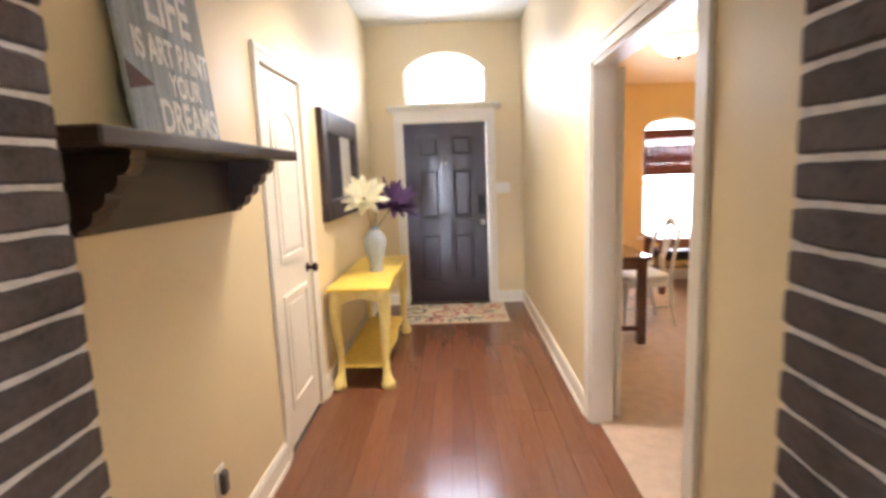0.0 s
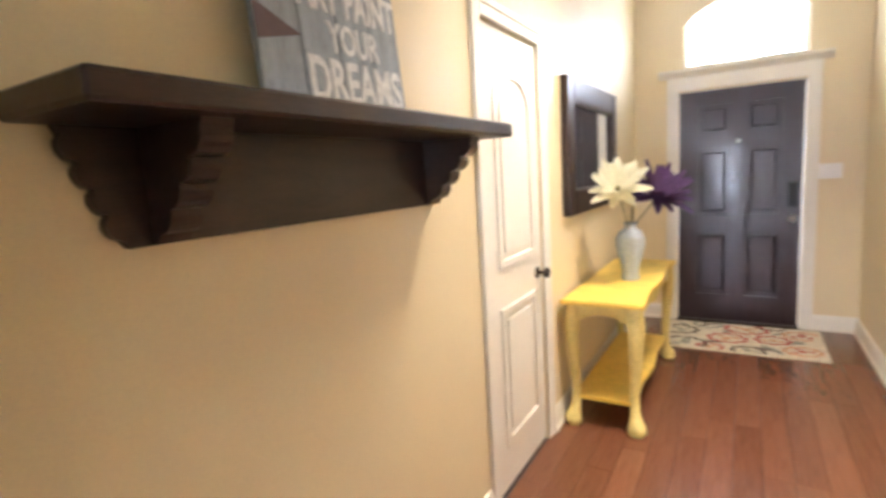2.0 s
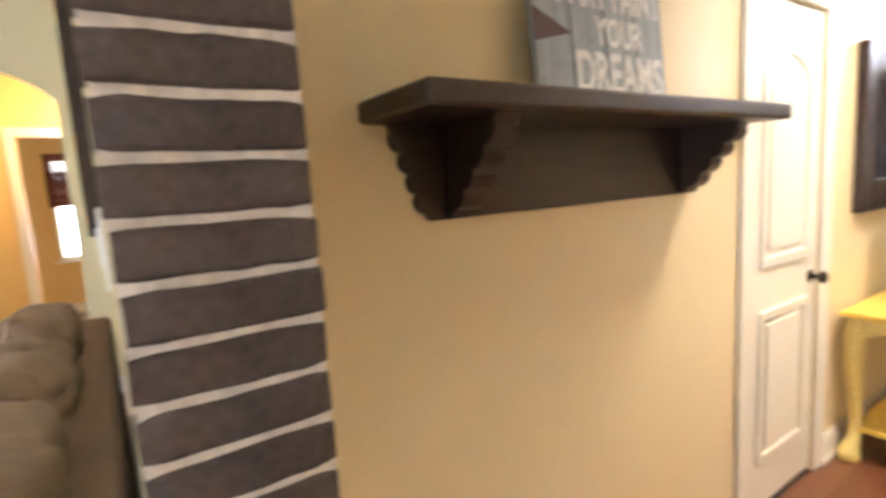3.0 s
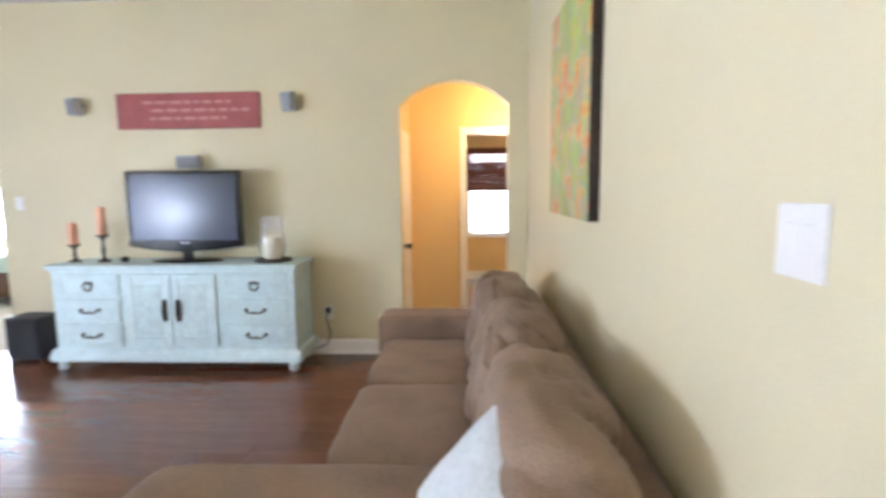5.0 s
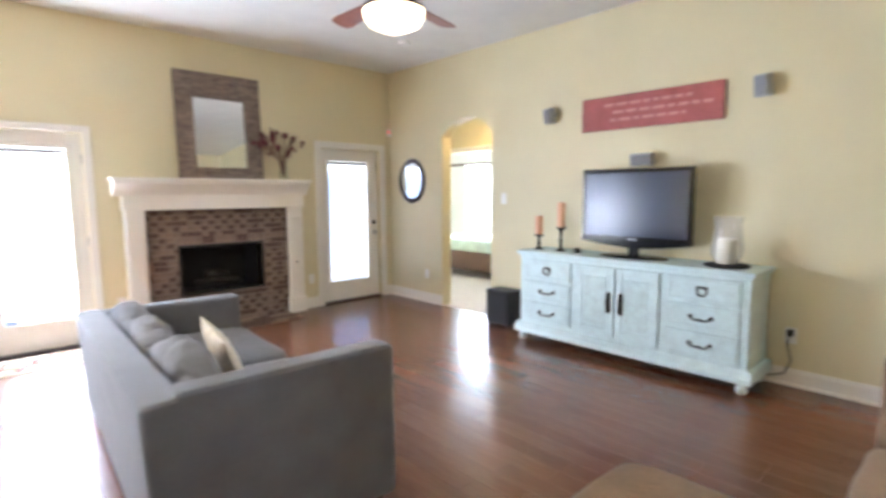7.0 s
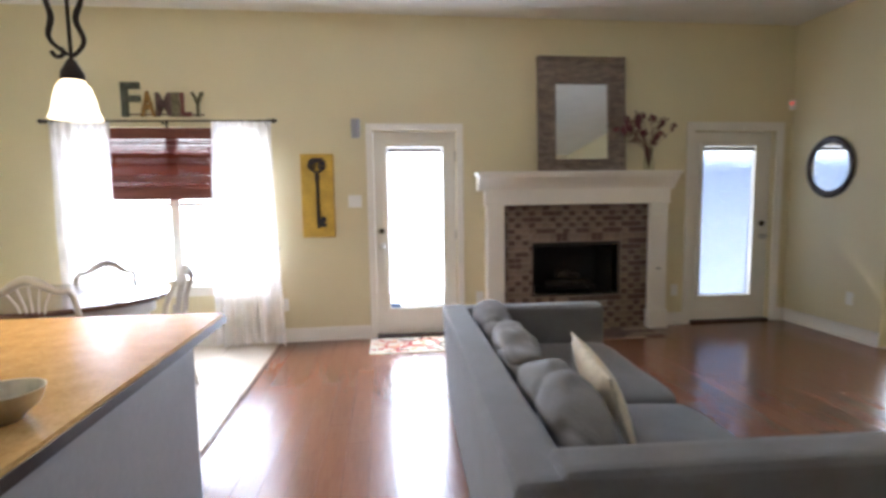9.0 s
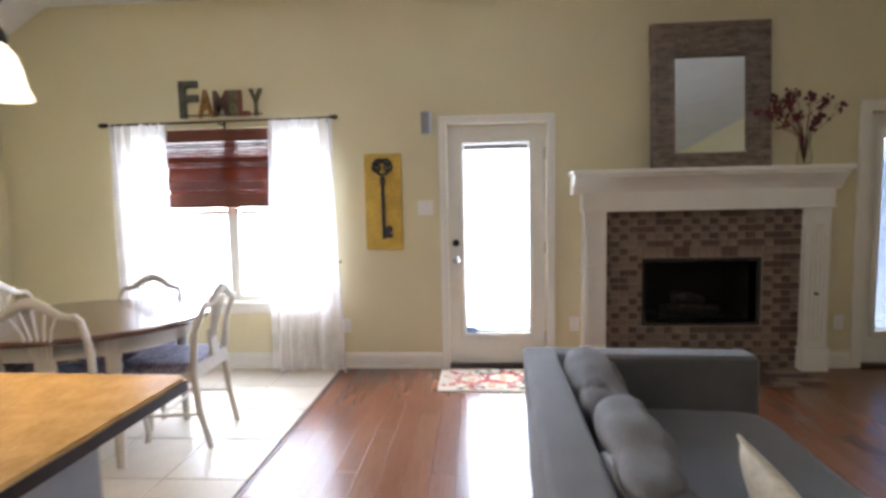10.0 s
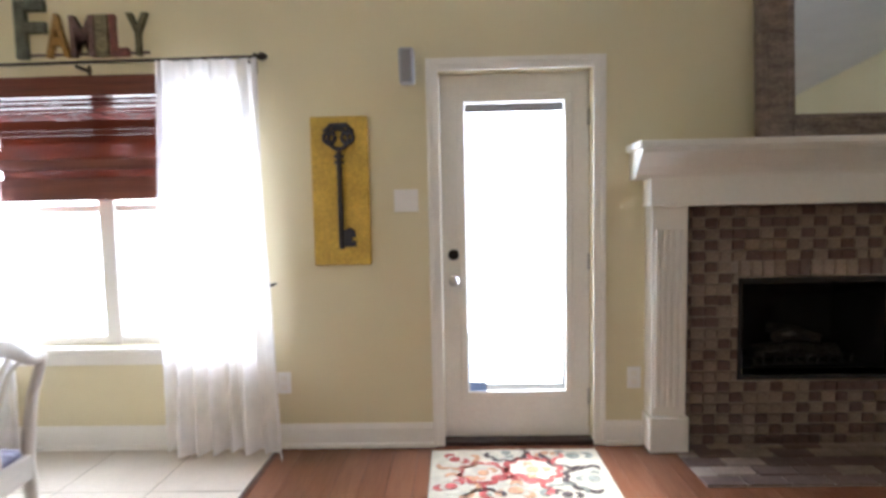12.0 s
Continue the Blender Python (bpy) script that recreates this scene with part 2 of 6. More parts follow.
# ---- building helpers ----
def tube(bm, pts, radius, sides=8):
    """A round bar along pts; radius a number or one per point."""
    pts = [Vector(p) for p in pts]
    rings = []
    for i, p in enumerate(pts):
        r = radius[i] if isinstance(radius, (list, tuple)) else radius
        d = (pts[min(i + 1, len(pts) - 1)] - pts[max(i - 1, 0)]).normalized()
        u = d.orthogonal().normalized() if abs(d.z) < 0.95 else d.cross(Vector((0, 1, 0))).normalized()
        v = d.cross(u)
        rings.append([bm.verts.new(p + r * (math.cos(a) * u + math.sin(a) * v)) for a in (2 * math.pi * k / sides for k in range(sides))])
    for a, b in zip(rings, rings[1:]):
        ba = min(range(sides), key=lambda s: sum((a[k].co - b[(k + s) % sides].co).length for k in range(sides)))
        b[:] = b[ba:] + b[:ba]
        for k in range(sides):
            bm.faces.new((a[k], a[(k + 1) % sides], b[(k + 1) % sides], b[k]))
    bm.faces.new(rings[0][::-1])
    bm.faces.new(rings[-1])
    return bm


def turned(bm, profile, sides=20, centre=(0, 0, 0), caps=True):
    """A lathe shape: profile of (radius, height)."""
    c = Vector(centre)
    rings = [[bm.verts.new(c + Vector((r * math.cos(2 * math.pi * k / sides), r * math.sin(2 * math.pi * k / sides), z))) for k in range(sides)] for r, z in profile]
    for a, b in zip(rings, rings[1:]):
        for k in range(sides):
            bm.faces.new((a[k], a[(k + 1) % sides], b[(k + 1) % sides], b[k]))
    if caps:
        bm.faces.new(rings[0][::-1])
        bm.faces.new(rings[-1])
    return bm


def box(bm, x0, x1, y0, y1, z0, z1, bevel=0.0, seg=1):
    made = bmesh.ops.create_cube(bm, size=1, matrix=Matrix.LocRotScale(((x0 + x1) / 2, (y0 + y1) / 2, (z0 + z1) / 2), None, (abs(x1 - x0), abs(y1 - y0), abs(z1 - z0))))
    if bevel:
        edges = list({e for v in made["verts"] for e in v.link_edges})
        bmesh.ops.bevel(bm, geom=edges, offset=bevel, segments=seg, profile=0.6, affect="EDGES")
    return bm


def prism(bm, outline, axis, a, b):
    """An outline of (u, v) pushed along an axis: x takes (y, z), y takes (x, z), z takes (x, y)."""
    put = {"x": lambda u, v, w: (w, u, v), "y": lambda u, v, w: (u, w, v), "z": lambda u, v, w: (u, v, w)}[axis]
    lo = [bm.verts.new(put(u, v, a)) for u, v in outline]
    hi = [bm.verts.new(put(u, v, b)) for u, v in outline]
    bm.faces.new(lo)
    bm.faces.new(hi[::-1])
    n = len(lo)
    for i in range(n):
        bm.faces.new((lo[i], hi[i], hi[(i + 1) % n], lo[(i + 1) % n]))
    return bm


def mesh(name, bm, mat, parent=None, smooth=False, label=""):
    bmesh.ops.recalc_face_normals(bm, faces=bm.faces)
    data = bpy.data.meshes.new(name)
    bm.to_mesh(data)
    bm.free()
    if smooth:
        data.polygons.foreach_set("use_smooth", [True] * len(data.polygons))
        data.set_sharp_from_angle(angle=radians(40))
    data.materials.append(mat)
    ob = new(name, data)
    if parent:
        ob.parent = parent
    if label:
        ob["label"] = label
    return ob


def part(name, bm, mat, parent, label="", smooth=False):
    return mesh(name, bm, mat, parent, smooth, label)


def boxpart(name, dims, mat, parent, bevel=0.004, label="", seg=1):
    return part(name, box(bmesh.new(), *dims, bevel, seg), mat, parent, label)


def thing(name, label, category, m=None, group=""):
    ob = new(name)
    ob.empty_display_size = 0.1
    if m is not None:
        ob.matrix_world = m
    return tagged(ob, label, category, group)


def structure(ob, label, category):
    return tagged(ob, label, category, kind="structure")


def lettering(name, text, mat, parent, m, height, depth=0.004, align="CENTER", width=None):
    """Raised letters in the built-in font as a mesh part; height is a capital's height."""
    cu = bpy.data.curves.new(name, "FONT")
    cu.body, cu.align_x, cu.extrude, cu.size = text, align, depth / 2, height / 0.69
    cu.offset = height * 0.035
    tmp = bpy.data.objects.new(name, cu)
    data = bpy.data.meshes.new_from_object(tmp)
    bpy.data.objects.remove(tmp)
    ob = new(name, data)
    data.materials.append(mat)
    ob.parent = parent
    s = 1.0
    if width:
        xs = [v.co.x for v in data.vertices]
        s = width / (max(xs) - min(xs))
    ob.matrix_local = m @ Matrix.Diagonal((s, 1, 1, 1))
    return ob


def wall(name, axis, p0, p1, a0, a1, z0, z1, openings, mat, label):
    """A wall between the planes p0 and p1 of an axis, from a0 to a1, with openings (a0, a1, z0, z1, rise of the arch)."""
    bm = bmesh.new()

    def slab(u0, u1, w0, w1):
        if u1 - u0 > 1e-4 and w1 - w0 > 1e-4:
            box(bm, *((p0, p1, u0, u1) if axis == "x" else (u0, u1, p0, p1)), w0, w1)
    at = a0
    for o0, o1, oz0, oz1, rise in sorted(openings):
        slab(at, o0, z0, z1)
        slab(o0, o1, z0, oz0)
        if rise:
            n, half, mid = 16, (o1 - o0) / 2, (o0 + o1) / 2
            big = (half * half + rise * rise) / (2 * rise)
            curve = [(mid + half * (2 * k / n - 1), oz1 + rise - big + math.sqrt(big * big - (half * (2 * k / n - 1)) ** 2)) for k in range(n + 1)]
            prism(bm, curve + [(o1, z1), (o0, z1)], axis, p0, p1)
        else:
            slab(o0, o1, oz1, z1)
        at = o1
    slab(at, a1, z0, z1)
    return structure(mesh(name, bm, mat), label, "wall")


# ---- large structure ----
W, S, N, E, H = -4.2, -5.5, 1.14, 4.02, 3.09
HL, HR, HF = -0.62, 1.07, 6.31
wall("wall_west", "x", W - 0.14, W, S - 0.15, N + 0.2, 0, H, [(-4.41, -3.585, 0, 2.135, 0.20), (0.046, 0.972, 0, 2.175, 0.205)], WALL, "cream painted wall with two arched openings")
wall("wall_south", "y", S - 0.15, S, W, E + 0.14, 0, H, [(-4.02, -3.11, 0, 2.02, 0), (-2.305, -1.385, 0.36, 0.905, 0), (-0.63, 0.18, 0, 2.02, 0), (1.20, 2.86, 0.58, 2.05, 0)], WALL, "cream painted wall with two glazed doors and a window")
wall("wall_north", "y", N, N + 0.205, W, E, 0, H, [(-0.30, 0.84, 0, 2.60, 0)], WALL, "cream painted wall behind the taupe sofa")
wall("wall_east", "x", E, E + 0.14, S, N + 0.2, 0, H, [], WALL, "plain cream kitchen wall")
wall("hall_wall_west", "x", HL - 0.14, HL, N + 0.205, HF + 0.16, 0, H, [(3.11, 3.75, 0, 2.06, 0)], WALL_HALL, "warm cream hall wall with a closet door")
wall("hall_wall_east", "x", HR, HR + 0.12, N + 0.205, HF, 0, H, [(2.20, 3.42, 0, 2.04, 0)], WALL_HALL, "warm cream hall wall with a wide doorway")
wall("hall_wall_front", "y", HF, HF + 0.16, HL, HR + 0.12, 0, 2.15, [(-0.25, 0.68, 0, 2.05, 0)], WALL_HALL, "warm cream hall wall round the front door")
wall("hall_wall_transom", "y", HF, HF + 0.16, HL, HR + 0.12, 2.15, H, [(-0.21, 0.68, 2.25, 2.60, 0.19)], WALL_HALL, "warm cream wall round the arched transom window")
# ceilings: flat over the rooms, sloping down at the kitchen side
bm = bmesh.new()
box(bm, W - 0.14, 3.52, S - 0.15, N + 0.2, H, H + 0.12)
prism(bm, [(3.52, H), (E + 0.14, 2.70), (E + 0.14, 2.86), (3.52, H + 0.12)], "y", S - 0.15, N + 0.2)
structure(mesh("ceiling", bm, CEIL), "white textured ceiling sloping down at one side", "ceiling")
structure(mesh("hall_ceiling", box(bmesh.new(), HL - 0.14, HR + 0.12, N + 0.2, HF + 0.16, H, H + 0.12), CEIL), "white textured hall ceiling", "ceiling")
# front room behind the hall's doorway
wall("room_wall_front", "y", 7.2, 7.34, HR + 0.12, 5.0, 0, 2.6, [(2.71, 3.45, 0.58, 1.92, 0.17)], WALL_ORANGE, "amber painted wall with an arched window")
wall("room_wall_east", "x", 5.0, 5.14, 1.34, 7.34, 0, 2.6, [], WALL_ORANGE, "plain amber painted wall")
wall("room_wall_side", "x", HR + 0.06, HR + 0.12, HF + 0.16, 7.34, 0, 2.6, [], WALL_ORANGE, "plain amber painted wall")
wall("room_lining", "x", HR + 0.12, HR + 0.125, 3.52, 7.2, 0, 2.6, [], WALL_ORANGE, "amber painted room side of the hall wall")
structure(mesh("room_ceiling", box(bmesh.new(), HR + 0.12, 5.14, 1.34, 7.34, 2.5, 2.6), WALL_ORANGE), "amber painted ceiling of the front room", "ceiling")
structure(mesh("room_carpet", box(bmesh.new(), HR + 0.05, 5.14, 1.345, 7.34, -0.06, 0.004), CARPET), "beige carpet of the front room", "carpet")
# vestibule and far room behind the wide arch
wall("vestibule_back", "x", -5.30, -5.20, -1.0, 2.0, 0, 2.6, [(0.62, 1.42, 0, 2.03, 0)], WALL_ORANGE, "amber wall with a doorway")
wall("vestibule_side", "y", -0.12, 0.02, -5.2, W - 0.14, 0, 2.6, [], WALL_ORANGE, "plain amber wall of the vestibule")
wall("vestibule_end", "y", 1.5, 1.62, -5.2, W - 0.14, 0, 2.6, [], WALL_ORANGE, "plain amber wall of the vestibule")
wall("far_room_wall", "x", -8.1, -8.0, -1.0, 3.0, 0, 2.6, [(0.62, 1.62, 0.72, 2.1, 0)], WALL_ORANGE, "amber wall with a window")
wall("far_room_side_a", "y", -1.1, -1.0, -8.1, -5.2, 0, 2.6, [], WALL_ORANGE, "plain amber wall")
wall("far_room_side_b", "y", 3.0, 3.1, -8.1, -5.2, 0, 2.6, [], WALL_ORANGE, "plain amber wall")
wall("far_room_front", "x", -5.30, -5.2, 2.0, 3.0, 0, 2.6, [], WALL_ORANGE, "plain amber wall")
structure(mesh("vestibule_ceiling", box(bmesh.new(), -8.1, W - 0.14, -1.1, 3.1, 2.55, 2.65), CEIL), "plain vestibule ceiling", "ceiling")
structure(mesh("vestibule_floor", box(bmesh.new(), -8.1, W, -1.1, 3.1, -0.06, 0.0), WOOD_FLOOR), "reddish wood floor of the vestibule", "floor")
# bedroom behind the narrow arch
wall("bedroom_wall", "x", -7.3, -7.2, -8.0, -2.4, 0, 2.6, [(-6.95, -5.70, 0.75, 2.05, 0)], BEDROOM_WALL, "pale bedroom wall with a bright window")
wall("bedroom_side_a", "y", -8.0, -7.9, -7.3, W - 0.14, 0, 2.6, [], BEDROOM_WALL, "plain pale bedroom wall")
wall("bedroom_side_b", "y", -2.5, -2.4, -7.3, W - 0.14, 0, 2.6, [], BEDROOM_WALL, "plain pale bedroom wall")
wall("bedroom_front", "x", W - 0.14, W - 0.04, -8.0, S - 0.15, 0, 2.6, [], BEDROOM_WALL, "plain pale bedroom wall")
wall("bedroom_partition", "x", -5.25, -5.13, -7.9, -2.5, 0, 2.6, [(-5.7, -4.30, 0, 2.03, 0)], WALL, "cream partition with a doorway")
structure(mesh("bedroom_ceiling", box(bmesh.new(), -7.3, W - 0.14, -8.0, -2.4, 2.55, 2.65), CEIL), "plain bedroom ceiling", "ceiling")
structure(mesh("bedroom_carpet", box(bmesh.new(), -7.3, W - 0.02, -8.0, -2.4, -0.06, 0.006), PALE_CARPET), "pale bedroom carpet", "carpet")
# bases of the floors
structure(mesh("floor_base", box(bmesh.new(), W - 0.14, E + 0.14, S - 0.15, N + 0.21, -0.12, -0.014), SUBFLOOR), "dark base under the wood floor", "floor")
structure(mesh("hall_floor_base", box(bmesh.new(), HL - 0.14, HR + 0.12, N + 0.2, HF + 0.16, -0.12, -0.014), SUBFLOOR), "dark base under the hall floor", "floor")
# the bright outdoors beyond each opening
for nm, dims in (("south", (-6, 6, -9.0, -8.95, -1, 4.0)), ("front", (-3, 7, 9.6, 9.65, -1, 5)), ("west", (-9.6, -9.55, -1.0, 3.5, -1, 5)), ("bedroom", (-8.9, -8.85, -8.5, -2, -1, 5))):
    structure(mesh("backdrop_" + nm, box(bmesh.new(), *dims), OUTSIDE), "overexposed white daylight outside", "backdrop")
structure(mesh("ground", box(bmesh.new(), -60, 60, -60, 60, -0.30, -0.20), material("pale patio concrete", (0.5, 0.49, 0.46), 0.9, vary=0.1)), "pale concrete ground outside", "ground")


# ---- doors, windows, trim ----
def casing(axis, plane, side, a0, a1, top, w=0.085, t=0.02):
    """A door or window casing on a wall's face: two legs and a head with a raised outer bead."""
    bm = bmesh.new()

    def bar(u0, u1, z0, z1, d):
        p = (plane, plane + side * d)
        box(bm, *((min(p), max(p), u0, u1) if axis == "x" else (u0, u1, min(p), max(p))), z0, z1, 0.003)
    for d, inset in ((t * 0.7, 0.0), (t, w * 0.62)):
        e = 0.0025 if inset else 0.0
        bar(a0 - w - e, a0 - inset, 0, top + w + e, d)
        bar(a1 + inset, a1 + w + e, 0, top + w + e, d)
        bar(a0 - inset, a1 + inset, top + inset, top + w + e, d)
    return structure(mesh("trim", bm, TRIM), "white painted moulded casing round an opening", "casing")


def baseboard(axis, plane, side, a0, a1):
    bm = bmesh.new()
    prof = [(0, 0), (0.024, 0), (0.024, 0.018), (0.015, 0.026), (0.015, 0.105), (0.007, 0.132), (0, 0.132)]
    pts = [(plane + side * d, z) for d, z in prof]
    if axis == "x":
        prism(bm, pts, "y", a0, a1)
    else:
        lo = [bm.verts.new((a0, u, v)) for u, v in pts]
        hi = [bm.verts.new((a1, u, v)) for u, v in pts]
        bm.faces.new(lo)
        bm.faces.new(hi[::-1])
        for i in range(len(lo)):
            bm.faces.new((lo[i], hi[i], hi[(i + 1) % len(lo)], lo[(i + 1) % len(lo)]))
    return structure(mesh("baseboard", bm, TRIM), "white painted moulded baseboard along the wall", "baseboard")


for axis, plane, side, a0, a1 in (("x", W, 1, S, -4.41), ("x", W, 1, -3.585, 0.046), ("x", W, 1, 0.972, N),
                                  ("y", S, 1, W, -4.105), ("y", S, 1, -3.025, -2.80), ("y", S, 1, -0.89, -0.692), ("y", S, 1, 0.242, E),
                                  ("y", N, -1, W, -0.31), ("y", N, -1, 0.85, E),
                                  ("x", HL, 1, 1.36, 3.03), ("x", HL, 1, 3.83, HF), ("x", HR, -1, 1.36, 2.115), ("x", HR, -1, 3.505, HF),
                                  ("y", HF, -1, HL, -0.335), ("y", HF, -1, 0.765, HR), ("x", -5.20, 1, 0.02, 0.54), ("x", -8.0, 1, -1.0, 3.0),
                                  ("y", 7.2, -1, HR + 0.13, 5.0)):
    baseboard(axis, plane, side, a0, a1)
casing("y", S, 1, -4.02, -3.11, 2.02)
casing("y", S, 1, -0.63, 0.18, 2.02, 0.062)
casing("x", HL, 1, 3.11, 3.75, 2.06, 0.075)
casing("x", HR, -1, 2.20, 3.42, 2.04)
casing("x", HR + 0.12, 1, 2.20, 3.42, 2.04)
casing("x", -5.20, 1, 0.62, 1.42, 2.03, 0.07)
casing("x", -5.13, 1, -5.7, -4.30, 2.03, 0.07)
# jamb linings of the hall's wide doorway
bm = bmesh.new()
box(bm, HR, HR + 0.12, 3.40, 3.42, 0, 2.04)
box(bm, HR, HR + 0.12, 2.20, 2.22, 0, 2.04)
box(bm, HR, HR + 0.12, 2.20, 3.42, 2.02, 2.04)
structure(mesh("trim", bm, TRIM), "white door jamb lining", "jamb")


def knob(parent, m, mat=METAL_DARK):
    bm = turned(bmesh.new(), [(0.030, 0), (0.030, 0.006), (0.012, 0.010), (0.011, 0.030), (0.024, 0.040), (0.029, 0.052), (0.022, 0.064), (0.006, 0.068)], 16)
    bm.transform(m)
    return part("door_knob", bm, mat, parent, "round metal door knob", True)


def glazed_door(name, x0, x1, gx0, gx1, knob_x, slats, label):
    door = structure(thing(name, "", ""), label, "door")
    y = S - 0.06
    bm = bmesh.new()
    for u0, u1, z0, z1 in ((x0, gx0, 0.022, 2.017), (gx1, x1, 0.022, 2.017), (gx0, gx1, 0.022, 0.27), (gx0, gx1, 1.88, 2.017)):
        box(bm, u0, u1, y - 0.045, y, z0, z1)
    part("slab", bm, WHITE_DOOR, door)
    bm = bmesh.new()
    for u0, u1, z0, z1 in ((gx0 - 0.03, gx0 + 0.012, 0.24, 1.91), (gx1 - 0.012, gx1 + 0.03, 0.24, 1.91), (gx0, gx1, 0.24, 0.282), (gx0, gx1, 1.868, 1.91)):
        box(bm, u0, u1, y - 0.006, y + 0.012, z0, z1, 0.005)
    part("glazing_frame", bm, WHITE_DOOR, door)
    pane = boxpart("pane", (gx0, gx1, y - 0.026, y - 0.020, 0.27, 1.88), PANE, door, 0)
    pane.visible_shadow = False
    boxpart("blind_head", (gx0 + 0.015, gx1 - 0.015, y - 0.019, y - 0.004, 1.815, 1.862), SILVER_PLASTIC, door, 0.004, "grey blind headrail behind the glass")
    if slats:
        one = None
        for k in range(52):
            if one is None:
                bm = bmesh.new()
                box(bm, gx0 + 0.015, gx1 - 0.015, -0.0155, 0.0155, -0.0012, 0.0012)
                one = part("slat", bm, BLIND, door)
                data = one.data
            else:
                one = new("slat", data)
                one.parent = door
            one.matrix_local = pose(0, y - 0.036, 0.30 + k * 0.0292, 60)
    part("threshold", box(bmesh.new(), x0 - 0.01, x1 + 0.01, S - 0.15, S + 0.012, -0.014, 0.022, 0.004), ESPRESSO, door, "dark bronze threshold")
    knob(door, pose(knob_x, y, 0.91, -90), NICKEL)
    bm = turned(bmesh.new(), [(0.030, 0), (0.030, 0.012), (0.022, 0.020), (0.010, 0.022)], 16)
    bm.transform(pose(knob_x, y, 1.05, -90))
    part("deadbolt", bm, METAL_DARK, door, "dark round deadbolt", True)
    for z in (0.25, 1.0, 1.78):
        hx = x1 - 0.004 if knob_x < (x0 + x1) / 2 else x0 + 0.004
        boxpart("hinge", (hx - 0.008, hx + 0.008, y - 0.002, y + 0.006, z - 0.045, z + 0.045), NICKEL, door, 0.002)
    return door


d = glazed_door("door_1", -0.627, 0.177, -0.505, 0.055, 0.115, False, "white glazed back door with a bright full-length pane")
boxpart("sticker", (-0.055, 0.035, S - 0.078, S - 0.073, 0.275, 0.33), material("blue film", (0.22, 0.30, 0.52), 0.4), d, 0, "small blue sticker on the glass")
glazed_door("door_2", -4.017, -3.113, -3.85, -3.24, -3.945, True, "white glazed patio door with closed slatted blinds")

# front door with six panels
door = structure(thing("door_3", "", ""), "espresso stained six panel front door", "door")
X0, X1, Y = -0.245, 0.672, HF + 0.05
boxpart("slab", (X0, X1, Y, Y + 0.04, 0.015, 2.045), DARK_DOOR, door)
for u0, u1 in ((X0, X0 + 0.145), (0.152, 0.275), (X1 - 0.145, X1)):
    boxpart("stile", (u0, u1, Y - 0.016, Y, 0.015, 2.045), DARK_DOOR, door, 0.0012)
for z0, z1 in ((0.015, 0.25), (0.82, 0.97), (1.55, 1.67), (1.92, 2.045)):
    for u0, u1 in ((X0 + 0.145, 0.152), (0.275, X1 - 0.145)):
        boxpart("rail", (u0, u1, Y - 0.016, Y, z0, z1), DARK_DOOR, door, 0.0012)
for z0, z1 in ((0.25, 0.82), (0.97, 1.55), (1.67, 1.92)):
    for u0, u1 in ((X0 + 0.145, 0.152), (0.275, X1 - 0.145)):
        boxpart("panel", (u0 + 0.028, u1 - 0.028, Y - 0.014, Y + 0.004, z0 + 0.030, z1 - 0.030), DARK_DOOR, door, 0.016)
knob(door, pose(X1 - 0.06, Y - 0.012, 0.93, 90), NICKEL)
boxpart("lock_plate", (X1 - 0.10, X1 - 0.02, Y - 0.034, Y - 0.012, 1.03, 1.24), BLACK, door, 0.010, "black keypad lock")
bm = turned(bmesh.new(), [(0.018, 0), (0.018, 0.006), (0.008, 0.008)], 12)
bm.transform(pose(0.213, Y - 0.012, 1.60, 90))
part("peephole", bm, NICKEL, door, "small bright peephole", True)
boxpart("threshold", (X0 - 0.01, X1 + 0.01, HF - 0.01, HF + 0.14, -0.014, 0.015), ESPRESSO, door)
bm = bmesh.new()
box(bm, X0 - 0.10, X0 - 0.005, HF - 0.022, HF, 0, 2.06, 0.004)
box(bm, X1 + 0.005, X1 + 0.10, HF - 0.022, HF, 0, 2.06, 0.004)
box(bm, X0 - 0.07, X0 - 0.035, HF - 0.028, HF - 0.02, 0.16, 2.06, 0.004)
box(bm, X1 + 0.035, X1 + 0.07, HF - 0.028, HF - 0.02, 0.16, 2.06, 0.004)
box(bm, X0 - 0.10, X1 + 0.10, HF - 0.026, HF, 2.06, 2.175, 0.003)
prism(bm, [(HF, 2.175), (HF - 0.03, 2.175), (HF - 0.045, 2.19), (HF - 0.075, 2.212), (HF - 0.082, 2.235), (HF, 2.235)], "x", X0 - 0.165, X1 + 0.165)
structure(mesh("trim", bm, TRIM), "white front door surround with a moulded cornice", "casing")
# arched transom window
win = structure(thing("window_1", "", ""), "arched white transom window over the front door", "window")
arc = [(0.235 - 0.445 * math.cos(math.pi * k / 18), 2.60 + 0.19 * math.sin(math.pi * k / 18) ** 0.8) for k in range(19)]
inn = [(0.235 - 0.415 * math.cos(math.pi * k / 18), 2.59 + 0.175 * math.sin(math.pi * k / 18) ** 0.8) for k in range(19)]
bm = bmesh.new()
ring_o = [(-0.21, 2.25)] + arc + [(0.68, 2.25)]
ring_i = [(-0.18, 2.28)] + inn + [(0.65, 2.28)]
for k in range(len(ring_o)):
    j = (k + 1) % len(ring_o)
    prism(bm, [ring_o[k], ring_o[j], ring_i[j], ring_i[k]], "y", HF + 0.07, HF + 0.11)
part("window_frame", bm, TRIM, win)
p = part("pane", prism(bmesh.new(), ring_i, "y", HF + 0.088, HF + 0.092), PANE, win)
p.visible_shadow = False

